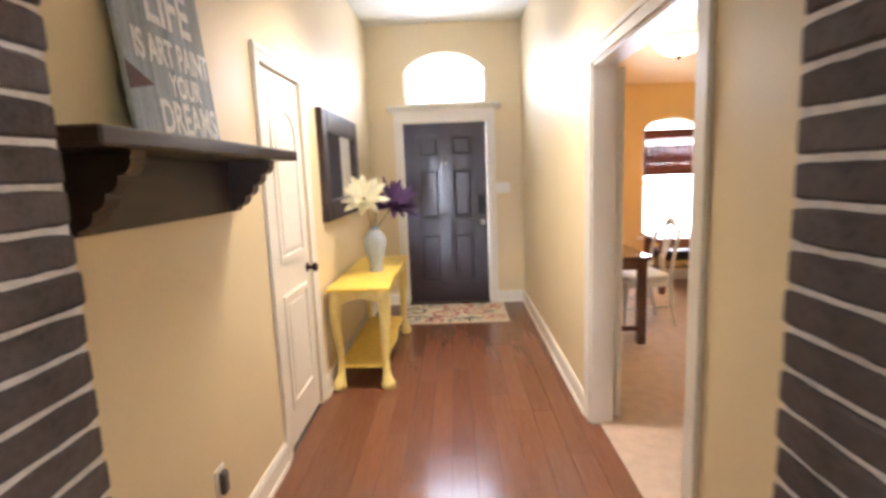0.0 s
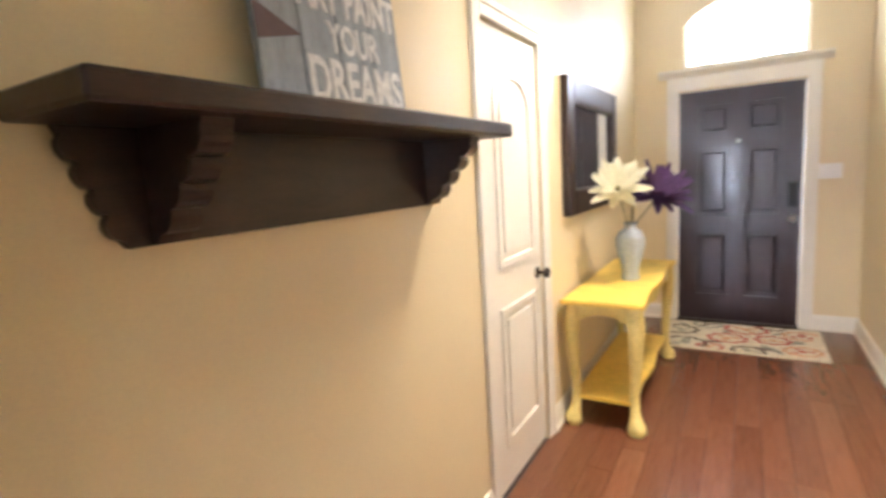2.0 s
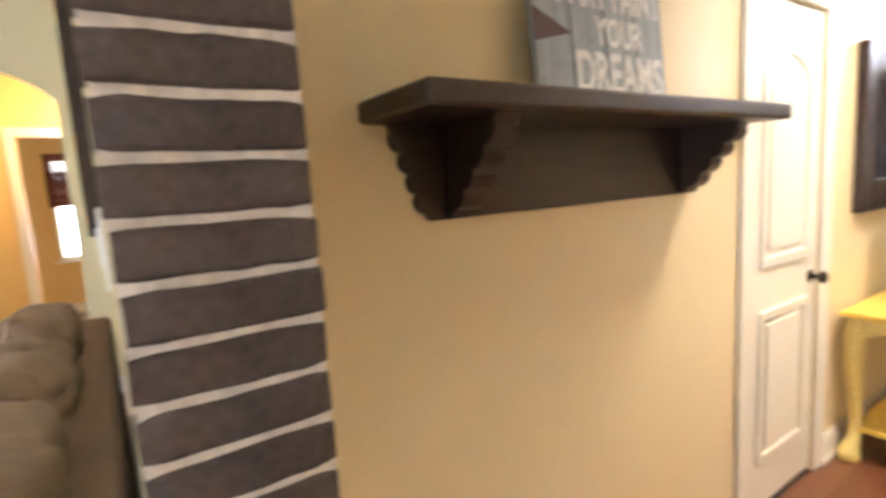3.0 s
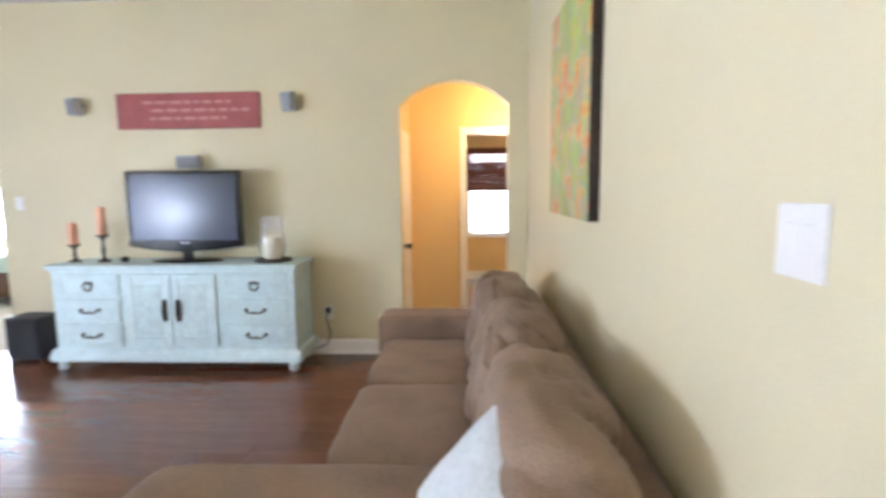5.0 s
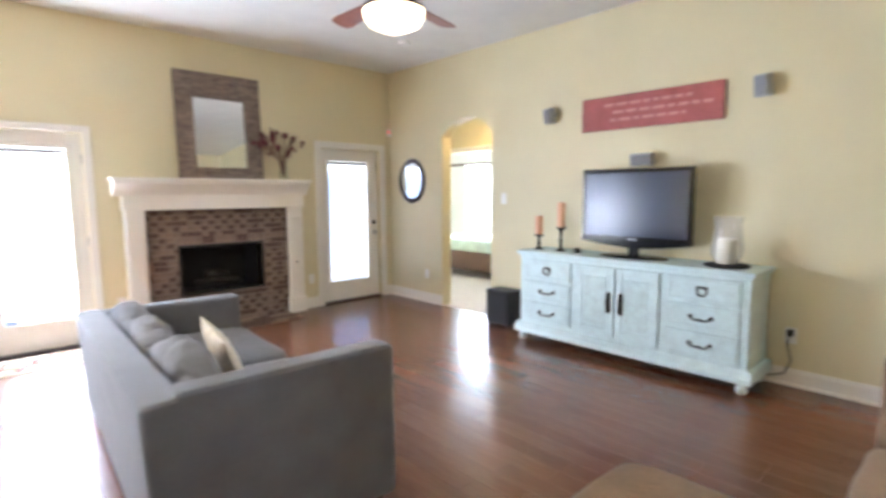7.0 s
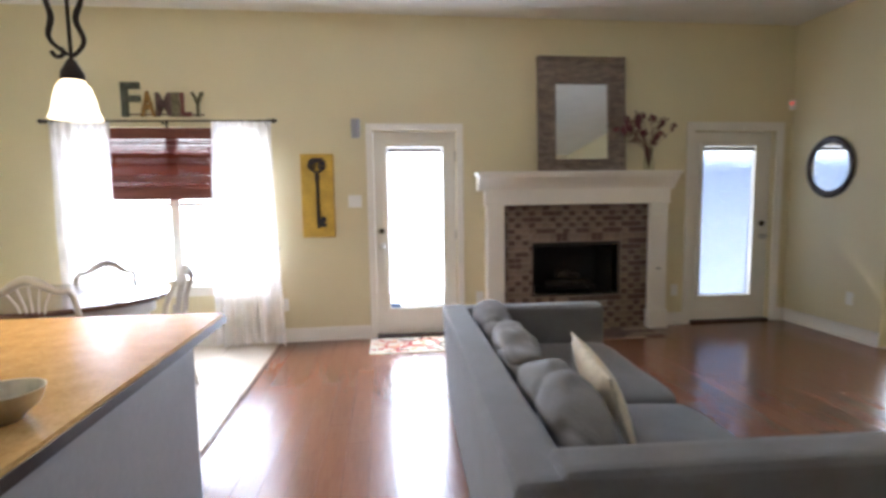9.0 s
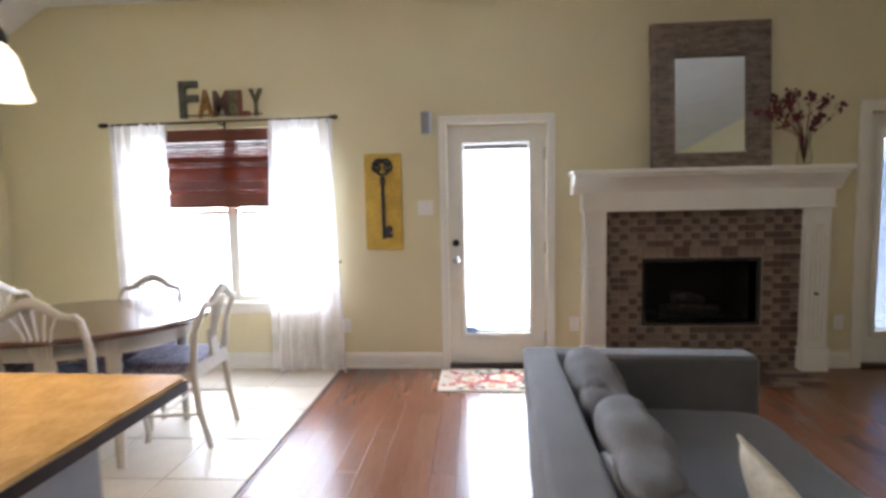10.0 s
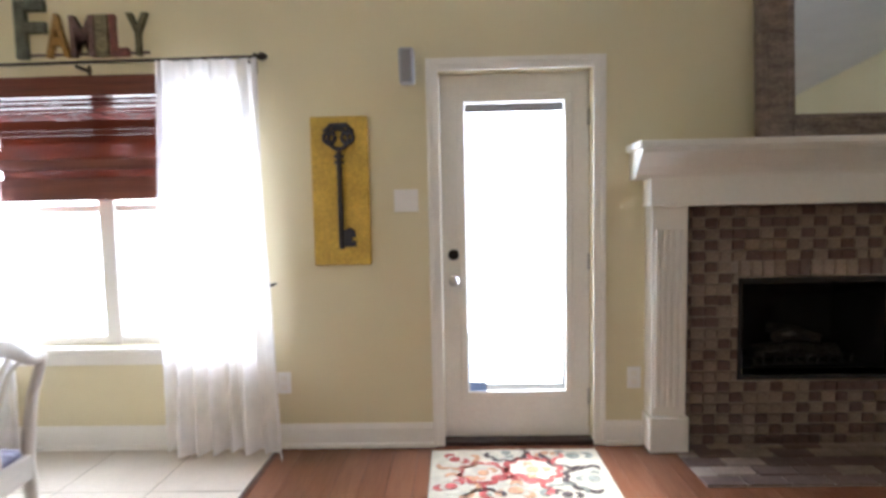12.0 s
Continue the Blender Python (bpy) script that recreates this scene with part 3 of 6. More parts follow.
# closet door with an arched upper panel
door = structure(thing("door_4", "", ""), "white closet door with an arched raised panel", "door")
D0, D1 = 3.118, 3.742
bm = box(bmesh.new(), HL - 0.045, HL - 0.008, D0, D1, 0.02, 2.05)
part("slab", bm, WHITE_DOOR, door)


def panel_ring(bm, pts_o, pts_i, x0, x1):
    for k in range(len(pts_o)):
        j = (k + 1) % len(pts_o)
        prism(bm, [pts_o[k], pts_o[j], pts_i[j], pts_i[k]], "x", x0, x1)


def arch_outline(a0, a1, z0, z1, rise, n=12):
    mid, half = (a0 + a1) / 2, (a1 - a0) / 2
    return [(a0, z0)] + [(mid - half * math.cos(math.pi * k / n), z1 + rise * math.sin(math.pi * k / n)) for k in range(n + 1)] + [(a1, z0)]


for z0, z1, rise in ((0.22, 0.86, 0.0), (1.04, 1.76, 0.13)):
    bm = bmesh.new()
    o = arch_outline(D0 + 0.10, D1 - 0.10, z0, z1, rise)
    i = arch_outline(D0 + 0.135, D1 - 0.135, z0 + 0.035, z1 - 0.03, rise)
    panel_ring(bm, o, i, HL - 0.010, HL + 0.004)
    part("moulding", bm, WHITE_DOOR, door)
    part("panel", prism(bmesh.new(), arch_outline(D0 + 0.165, D1 - 0.165, z0 + 0.065, z1 - 0.06, rise), "x", HL - 0.010, HL + 0.002), WHITE_DOOR, door)
knob(door, pose(HL - 0.008, D1 - 0.06, 0.94, 0, 90))
for z in (0.25, 1.05, 1.80):
    boxpart("hinge", (HL - 0.006, HL + 0.006, D0 - 0.012, D0 + 0.006, z - 0.045, z + 0.045), TRIM, door, 0.002)
structure(mesh("closet_back", box(bmesh.new(), HL - 0.9, HL - 0.8, 2.9, 4.0, 0, 2.3), WALL), "plain closet wall", "wall")

# panelled leaf of the front room's door, folded back
leaf = structure(thing("door_5", "", "", pose(HR + 0.15, 3.46, 0, 0, 0, -17)), "white panelled door leaf standing open", "door")
boxpart("slab", (0, 0.035, 0, 0.62, 0.012, 2.02), WHITE_DOOR, leaf)
for z0, z1 in ((0.2, 0.78), (0.93, 1.62), (1.72, 1.92)):
    for a0, a1 in ((0.09, 0.28), (0.34, 0.53)):
        boxpart("panel", (-0.006, 0.0, a0, a1, z0, z1), WHITE_DOOR, leaf, 0.005)
# flush door in the vestibule's side wall
leaf = structure(thing("door_6", "", ""), "amber lit flush door in the vestibule", "door")
boxpart("slab", (-5.10, -4.42, 0.02, 0.034, 0.012, 2.02), WHITE_DOOR, leaf)
knob(leaf, pose(-4.50, 0.034, 0.94, -90))


# ---- windows with shades ----
def window(name, axis, p, a0, a1, z0, z1, label, mullion=True, rise=0.0, sill_side=1):
    """Frame, centre post, meeting rails, panes and sill, standing in the wall's opening at plane p."""
    win = structure(thing(name, "", ""), label, "window")

    def bar(nm, u0, u1, w0, w1, d0, d1, mat=TRIM, bev=0.003):
        q = sorted((p + d0, p + d1))
        return boxpart(nm, ((*q, u0, u1) if axis == "x" else (u0, u1, *q)) + (w0, w1), mat, win, bev)
    mid = (a0 + a1) / 2
    cells = [(a0, mid), (mid, a1)] if mullion else [(a0, a1)]
    for u0, u1 in ((a0, a0 + 0.05), (a1 - 0.05, a1)) + (((mid - 0.045, mid + 0.045),) if mullion else ()):
        bar("window_frame", u0, u1, z0, z1, -0.03, 0.03)
    for w0, w1 in ((z0, z0 + 0.05), (z1 - 0.05, z1)):
        bar("window_frame", a0, a1, w0, w1, -0.028, 0.028)
    zm = z0 + (z1 - z0) * 0.52
    for u0, u1 in cells:
        bar("meeting_rail", u0 + 0.05, u1 - 0.05, zm - 0.02, zm + 0.02, -0.02, 0.02)
        q = bar("pane", u0 + 0.05, u1 - 0.05, z0 + 0.05, z1 - 0.05, -0.004, 0.004, PANE, 0)
        q.visible_shadow = False
    if rise:
        half = (a1 - a0) / 2
        n = 12
        o = [(mid - half * math.cos(math.pi * k / n), z1 + rise * math.sin(math.pi * k / n) ** 0.8) for k in range(n + 1)]
        i = [(mid - (half - 0.04) * math.cos(math.pi * k / n), z1 + (rise - 0.03) * math.sin(math.pi * k / n) ** 0.8) for k in range(n + 1)]
        bm = bmesh.new()
        for k in range(n):
            prism(bm, [o[k], o[k + 1], i[k + 1], i[k]], axis, p - 0.03, p + 0.03)
        part("window_frame", bm, TRIM, win)
    return win


def roman_shade(axis, face, a0, a1, z0, z1, side, label):
    """A woven shade: flat head, folds, a light gap with a cord, and a hem; each slat row is relief."""
    sh = thing("roman_shade", label, "window shade")
    n = 26
    rnd = random.Random(9)
    for k in range(n):
        w0 = z0 + (z1 - z0) * k / n
        gap = 0.62 < k / n < 0.83
        w1 = z0 + (z1 - z0) * (k + (rnd.uniform(0.80, 0.95) if gap else 0.985)) / n
        dd = 0.030 + 0.012 * math.sin(k * 0.9)
        q = sorted((face + side * dd, face + side * (dd + 0.007)))
        boxpart("slat", ((*q, a0, a1) if axis == "x" else (a0, a1, *q)) + (w0, w1), WEAVE_OPEN if gap else WEAVE, sh, 0)
    for w0, w1, t in ((z1 - 0.10, z1 + 0.005, 0.055), (z0, z0 + 0.12, 0.060), (z0 + 0.16, z0 + 0.22, 0.055)):
        q = sorted((face + side * 0.046, face + side * t))
        boxpart("fold", ((*q, a0 - 0.002, a1 + 0.002) if axis == "x" else (a0 - 0.002, a1 + 0.002, *q)) + (w0, w1), SHADE_RED, sh, 0.004)
    return sh


window("window_2", "y", S - 0.08, 1.20, 2.86, 0.58, 2.05, "white double window flooded with daylight")
window("window_3", "y", 7.27, 2.71, 3.45, 0.58, 1.92, "white arched window of the front room", False, 0.17)
window("window_4", "x", -8.05, 0.62, 1.62, 0.72, 2.1, "white window of the far room", False)
window("window_5", "x", -7.25, -6.95, -5.70, 0.75, 2.05, "white bedroom window", True)
roman_shade("y", S, 1.60, 2.53, 1.385, 2.03, 1, "mahogany woven roman shade half lowered over the window")
roman_shade("y", 7.2, 2.72, 3.44, 1.36, 1.93, -1, "mahogany woven roman shade in the front room window")
roman_shade("x", -8.0, 0.60, 1.64, 1.42, 2.1, 1, "mahogany woven roman shade in the far window")
bm = bmesh.new()
box(bm, 1.12, 2.90, S - 0.01, S + 0.035, 0.545, 0.58, 0.006)
box(bm, 1.14, 2.88, S, S + 0.014, 0.48, 0.545, 0.003)
structure(mesh("trim", bm, TRIM), "white window sill and apron", "sill")
for dims in ((2.66, 3.50, 7.165, 7.21, 0.545, 0.58), (-8.01, -7.965, 0.57, 1.67, 0.685, 0.72)):
    structure(mesh("trim", box(bmesh.new(), *dims, 0.004), TRIM), "white window sill", "sill")


def curtain(x0, x1, y, z0, z1, label, seed, flare=0.0):
    """A gathered hanging cloth: a rippled sheet with thickness."""
    c = thing("sheer_curtain", label, "curtain")
    rnd = random.Random(seed)
    ph = [rnd.uniform(0, 6.28) for _ in range(4)]
    nx, nz = 72, 14
    bm = bmesh.new()
    rows = []
    for j in range(nz + 1):
        f = j / nz
        z = z1 + (z0 - z1) * f
        row = []
        for i in range(nx + 1):
            u = i / nx
            x = x0 + (x1 - x0) * u + flare * f * (0.5 - u) * 2
            amp = 0.012 + 0.022 * f
            w = amp * (math.sin(u * 44 + ph[0]) + 0.6 * math.sin(u * 23 + ph[1] + f * 1.5) + 0.5 * math.sin(u * 71 + ph[2] + f))
            drop = 0.02 * math.sin(u * 9 + ph[3]) * f * f
            row.append(bm.verts.new((x + 0.01 * math.sin(f * 5 + u * 30), y + w, z + drop * 0.7)))
        rows.append(row)
    for a, b in zip(rows, rows[1:]):
        for i in range(nx):
            bm.faces.new((a[i], a[i + 1], b[i + 1], b[i]))
    part("cloth", bm, SHEER, c, "", True)
    return c


curtain(2.465, 2.975, S + 0.10, 0.03, 2.085, "white sheer curtain gathered on a dark rod, full length", 3, 0.03)
curtain(1.09, 1.625, S + 0.10, 0.02, 2.085, "white sheer curtain hanging to the tile edge", 8, -0.05)
rod = thing("curtain_rod", "dark bronze curtain rod with turned finials on the wall", "curtain rod")
part("bar", tube(bmesh.new(), [(1.115, S + 0.10, 2.092), (2.0, S + 0.10, 2.088), (2.985, S + 0.10, 2.082)], 0.008, 10), METAL_DARK, rod, "", True)
for x, s in ((1.115, -1), (2.985, 1)):
    bm = turned(bmesh.new(), [(0.010, 0), (0.020, 0.012), (0.012, 0.024), (0.022, 0.045), (0.016, 0.062), (0.006, 0.075)], 12)
    bm.transform(pose(x, S + 0.10, 2.092 if s < 0 else 2.082, 0, 90 * s))
    part("finial", bm, METAL_DARK, rod, "", True)
for x in (1.14, 2.03, 2.96):
    boxpart("bracket", (x - 0.008, x + 0.008, S, S + 0.10, 2.060, 2.076), METAL_DARK, rod, 0.002)
    boxpart("bracket", (x - 0.010, x + 0.010, S, S + 0.006, 2.03, 2.10), METAL_DARK, rod, 0.002)
tb = thing("curtain_tieback", "small dark metal curtain tieback on the wall", "tieback")
part("hook", tube(bmesh.new(), [(1.085, S, 0.915), (1.085, S + 0.06, 0.915), (1.10, S + 0.08, 0.915)], 0.008), METAL_DARK, tb, "", True)


# ---- fireplace ----
fp = thing("fireplace", "white fluted mantel round a mottled brick hearth surround", "fireplace")
Y = S
boxpart("mantel_shelf", (-2.87, -0.80, Y, Y + 0.215, 1.575, 1.612), TRIM, fp, 0.006)
bm = bmesh.new()
prof = [(0, 1.43), (0.10, 1.43), (0.105, 1.45), (0.13, 1.49), (0.165, 1.53), (0.19, 1.555), (0.195, 1.575), (0, 1.575)]
prism(bm, [(Y + a, b) for a, b in prof], "x", -2.85, -0.82)
part("crown_moulding", bm, TRIM, fp)
boxpart("frieze", (-2.80, -0.89, Y, Y + 0.11, 1.30, 1.432), TRIM, fp, 0.003)
boxpart("frieze_bead", (-2.805, -0.885, Y, Y + 0.122, 1.288, 1.306), TRIM, fp, 0.004)
for x0, x1 in ((-1.085, -0.905), (-2.785, -2.60)):
    boxpart("pilaster", (x0, x1, Y, Y + 0.10, 0.19, 1.288), TRIM, fp, 0.003)
    boxpart("plinth", (x0 - 0.012, x1 + 0.012, Y, Y + 0.118, 0, 0.19), TRIM, fp, 0.005)
    for k in range(5):
        u = x0 + 0.026 + k * (x1 - x0 - 0.052) / 4
        boxpart("flute", (u - 0.011, u + 0.011, Y + 0.098, Y + 0.113, 0.24, 1.17), TRIM, fp, 0.006, "", 2)
for u0, u1, z0, z1 in ((-2.60, -2.305, 0, 1.29), (-1.385, -1.085, 0, 1.29), (-2.305, -1.385, 0, 0.36), (-2.305, -1.385, 0.905, 1.29)):
    boxpart("mortar_bed", (u0, u1, Y, Y + 0.028, z0, z1), MORTAR_HEARTH, fp, 0)
boxpart("firebox_back", (-2.32, -1.37, Y - 0.60, Y - 0.56, 0.30, 0.95), BLACK, fp, 0)
for u0, u1 in ((-2.345, -2.305), (-1.385, -1.345)):
    boxpart("firebox_side", (u0, u1, Y - 0.6, Y + 0.02, 0.30, 0.95), BLACK, fp, 0)
for w0, w1 in ((0.31, 0.36), (0.905, 0.95)):
    boxpart("firebox_plate", (-2.305, -1.385, Y - 0.56, Y + 0.018, w0, w1), BLACK, fp, 0)
bm = bmesh.new()
for u0, u1, z0, z1 in ((-2.305, -2.285, 0.36, 0.905), (-1.405, -1.385, 0.36, 0.905), (-2.305, -1.385, 0.36, 0.378), (-2.305, -1.385, 0.875, 0.905)):
    box(bm, u0, u1, Y + 0.0, Y + 0.040, z0, z1, 0.003)
part("metal_frame", bm, BLACK, fp)
LOG = material("charred ceramic log", (0.035, 0.03, 0.028), 0.9, vary=0.4, scale=12, bump=0.1)
for k, (x0, y0, z0, x1, y1, z1, r) in enumerate(((-2.1, -0.25, 0.43, -1.6, -0.22, 0.44, 0.045), (-2.0, -0.33, 0.50, -1.7, -0.15, 0.54, 0.036), (-1.95, -0.15, 0.52, -1.75, -0.32, 0.56, 0.032))):
    part("log", tube(bmesh.new(), [(x0, Y + y0, z0), ((x0 + x1) / 2, Y + (y0 + y1) / 2, (z0 + z1) / 2 + 0.015), (x1, Y + y1, z1)], [r, r * 1.1, r * 0.9], 9), LOG, fp, "", True)
bm = bmesh.new()
for k in range(9):
    x = -2.08 + k * 0.06
    tube(bm, [(x, Y - 0.32, 0.40), (x, Y - 0.10, 0.40), (x, Y - 0.09, 0.46)], 0.007, 6)
tube(bm, [(-2.12, Y - 0.12, 0.40), (-1.57, Y - 0.12, 0.40)], 0.008, 6)
tube(bm, [(-2.12, Y - 0.30, 0.40), (-1.57, Y - 0.30, 0.40)], 0.008, 6)
for x in (-2.1, -1.6):
    tube(bm, [(x, Y - 0.2, 0.36), (x, Y - 0.2, 0.40)], 0.008, 6)
part("grate", bm, BLACK, fp)
bm = turned(bmesh.new(), [(0.016, 0), (0.016, 0.006), (0.010, 0.008), (0.010, 0.016)], 12)
bm.transform(pose(-2.69, Y + 0.10, 0.62, -90))
part("gas_valve", bm, METAL_DARK, fp, "dark gas key valve", True)
# hearth base on the floor
structure(mesh("hearth_base", box(bmesh.new(), -2.60, -1.03, S, -5.05, -0.014, 0.004), MORTAR_HEARTH), "grey mortar bed of the flush hearth", "hearth")


# ---- shared shapes ----
def soft_box(w, d, h, k=5.0, n=9, seed=0, wrinkle=0.006, sag=0.0):
    """A stuffed cushion centred on the origin, with rounded edges and shallow creases."""
    bm = bmesh.new()
    bmesh.ops.create_cube(bm, size=2)
    bmesh.ops.subdivide_edges(bm, edges=bm.edges, cuts=n, use_grid_fill=True)
    off = Vector((seed * 3.7, seed * 1.9, seed * 5.3))
    for v in bm.verts:
        p = v.co
        r = (abs(p.x) ** k + abs(p.y) ** k + abs(p.z) ** k) ** (1 / k)
        q = Vector((p.x / r * w / 2, p.y / r * d / 2, p.z / r * h / 2))
        nn = noise.noise(q * 5 + off) + 0.5 * noise.noise(q * 13 + off)
        if wrinkle > 0.015:
            nn += 0.35 - 1.1 * max(0, 0.45 - 3.0 * abs(noise.noise(Vector((q.x * 5, q.y * 5, q.z * 9)) + off * 2)))
        q += q.normalized() * nn * wrinkle * 2
        if sag:
            q.z -= sag * max(0, 1 - (2 * q.x / w) ** 2) * max(0, 1 - (2 * q.y / d) ** 2)
        v.co = q
    return bm


def placed(bm, m):
    bm.transform(m)
    return bm


def wall_plate(axis, face, side, a, z, label, kind="switch", w=0.075, h=0.12):
    """A plastic plate on a wall with a rocker or two sockets."""
    name = "light_switch" if kind == "switch" else "outlet"
    th = thing(name, label, "switch" if kind == "switch" else "outlet")

    def bit(nm, u0, u1, w0, w1, d0, d1, mat, bev=0.002):
        q = sorted((face + side * d0, face + side * d1))
        return boxpart(nm, ((*q, u0, u1) if axis == "x" else (u0, u1, *q)) + (w0, w1), mat, th, bev)
    bit("plate", a - w / 2, a + w / 2, z - h / 2, z + h / 2, 0, 0.006, PLATE)
    if kind == "switch":
        k = max(1, round(w / 0.06))
        for i in range(k):
            c = a + (i - (k - 1) / 2) * 0.046
            bit("rocker", c - 0.012, c + 0.012, z - 0.03, z + 0.03, 0.006, 0.010, PLATE)
    else:
        for dz in (-0.025, 0.025):
            bit("socket", a - 0.016, a + 0.016, z + dz - 0.014, z + dz + 0.014, 0.006, 0.008, TRIM)
    return th


# ---- hall ----
wall_plate("y", HF, -1, 0.845, 1.31, "white double light switch beside the front door", "switch", 0.16, 0.12)
o = wall_plate("x", HL, 1, 2.345, 0.355, "outlet with a dark plug-in on the hall wall", "outlet")
boxpart("plug", (HL + 0.006, HL + 0.03, 2.325, 2.365, 0.31, 0.40), material("dark grey plastic", (0.09, 0.09, 0.095), 0.5), o, 0.006, "dark grey plug-in night light")

# wall shelf
sh = thing("wall_shelf", "espresso wooden ledge shelf on scrolled corbels on the hall wall", "shelf")
part("shelf_board", placed(box(bmesh.new(), HL, -0.365, 1.572, 2.81, 1.566, 1.608, 0.006), Matrix.Identity(4)), ESPRESSO, sh)


def scallops(a, b, count, depth):
    """A front edge from a to b: rounded lobes standing out by depth, on the left of the way down."""
    a, b = Vector(a), Vector(b)
    side = Vector((b.y - a.y, a.x - b.x)).normalized() * depth
    return [tuple(a.lerp(b, k / (count * 6)) + side * abs(math.sin(math.pi * k / 6)) ** 0.6) for k in range(count * 6 + 1)]


ends = [(1.632, 1.566)] + scallops((1.640, 1.552), (1.705, 1.380), 4, 0.013)
ends += [(1.716, 1.366), (2.705, 1.366), (2.705, 1.566)]
part("back_board", prism(bmesh.new(), ends, "x", HL, HL + 0.022), ESPRESSO, sh)
prof = [(HL + 0.022, 1.566), (-0.425, 1.566)] + scallops((-0.432, 1.552), (HL + 0.045, 1.385), 4, -0.013)
prof += [(HL + 0.035, 1.368), (HL + 0.022, 1.368)]
for y0 in (1.755, 2.635):
    bm = bmesh.new()
    lo = [bm.verts.new((u, y0, v)) for u, v in prof]
    hi = [bm.verts.new((u, y0 + 0.06, v)) for u, v in prof]
    bm.faces.new(lo)
    bm.faces.new(hi[::-1])
    for i in range(len(lo)):
        bm.faces.new((lo[i], hi[i], hi[(i + 1) % len(lo)], lo[(i + 1) % len(lo)]))
    part("corbel", bm, ESPRESSO, sh)
# lettered board leaning on the shelf
sg = thing("wooden_sign", "weathered grey board sign with white lettering leaning on the shelf", "sign", pose(HL + 0.076, 2.235, 1.608, 0, -5, 0) @ Matrix.Diagonal((1, 0.95, 1, 1)))
for k in range(4):
    y0 = -0.26 + k * 0.13
    boxpart("board", (-0.018, 0.0, y0 + 0.001, y0 + 0.129, 0, 0.74), SIGN_GREY, sg, 0.003)
boxpart("batten", (-0.034, -0.018, -0.24, 0.24, 0.12, 0.17), ESPRESSO, sg, 0.002)
boxpart("batten", (-0.034, -0.018, -0.24, 0.24, 0.58, 0.63), ESPRESSO, sg, 0.002)
for k, (z0, z1, ln) in enumerate(((0.14, 0.22, 0.13), (0.40, 0.46, 0.10), (0.60, 0.66, 0.12))):
    part("painted_patch", prism(bmesh.new(), [(-0.259, z0), (-0.259 + ln, (z0 + z1) / 2 - 0.01), (-0.259, z1)], "x", 0.0, 0.0012), SIGN_BROWN, sg, "faded brown painted patch")
FACE_X = Matrix(((0, 0, 1, 0), (1, 0, 0, 0), (0, 1, 0, 0), (0, 0, 0, 1)))
for text, z, h, wd, yc in (("DREAMS", 0.036, 0.095, 0.36, 0.06), ("YOUR", 0.152, 0.066, 0.20, 0.06), ("IS ART PAINT", 0.242, 0.080, 0.45, 0.025), ("LIFE", 0.365, 0.14, 0.27, 0.03)):
    lettering("lettering", text, LETTER_WHITE, sg, Matrix.Translation((0.001, yc, z)) @ FACE_X, h, 0.002, "CENTER", wd)

# hall mirror
mr = thing("wall_mirror", "rectangular mirror with a wide espresso frame over the console", "mirror")
A0, A1, Z0, Z1 = 4.10, 5.33, 1.18, 1.97
for u0, u1, z0, z1 in ((A0, A0 + 0.14, Z0, Z1), (A1 - 0.14, A1, Z0, Z1), (A0 + 0.14, A1 - 0.14, Z0, Z0 + 0.14), (A0 + 0.14, A1 - 0.14, Z1 - 0.14, Z1)):
    boxpart("frame", (HL, HL + 0.045, u0, u1, z0, z1), ESPRESSO, mr, 0.010, "", 2)
for u0, u1, z0, z1 in ((A0 + 0.13, A0 + 0.15, Z0 + 0.13, Z1 - 0.13), (A1 - 0.15, A1 - 0.13, Z0 + 0.13, Z1 - 0.13), (A0 + 0.13, A1 - 0.13, Z0 + 0.13, Z0 + 0.15), (A0 + 0.13, A1 - 0.13, Z1 - 0.15, Z1 - 0.13)):
    boxpart("inner_bead", (HL, HL + 0.040, u0, u1, z0, z1), ESPRESSO, mr, 0.004)
boxpart("mirror_pane", (HL + 0.001, HL + 0.020, A0 + 0.14, A1 - 0.14, Z0 + 0.14, Z1 - 0.14), MIRROR, mr, 0)

# console table
ct = thing("console_table", "yellow painted console table with cabriole legs and a lower shelf", "console table")
TX0, TX1, TY0, TY1, TZ = -0.595, -0.155, 3.92, 5.30, 0.738


def scalloped(x0, x1, y0, y1, n=40, wave=0.018):
    pts = []
    for k in range(n):
        t = k / n
        pts.append((x1 - wave * (0.5 - 0.5 * math.cos(4 * math.pi * t)) * (1 if 0.05 < t < 0.95 else 0), y0 + (y1 - y0) * t))
    pts += [(x1, y1), (x0, y1), (x0, y0)]
    return pts


bm = prism(bmesh.new(), scalloped(TX0, TX1, TY0, TY1), "z", TZ - 0.024, TZ)
bmesh.ops.bevel(bm, geom=[e for e in bm.edges if abs(e.verts[0].co.z - e.verts[1].co.z) < 1e-5], offset=0.006, segments=2, affect="EDGES")
part("tabletop", bm, YELLOW, ct, "bright yellow scalloped top")
for y in (TY0 + 0.05, TY1 - 0.068):
    n = 14
    low = [(TX0 + 0.06 + (TX1 - TX0 - 0.12) * k / n, TZ - 0.155 + 0.07 * math.sin(math.pi * k / n) ** 0.7) for k in range(n + 1)]
    part("apron", prism(bmesh.new(), low + [(TX1 - 0.06, TZ - 0.024), (TX0 + 0.06, TZ - 0.024)], "y", y, y + 0.018), YELLOW_PALE, ct)
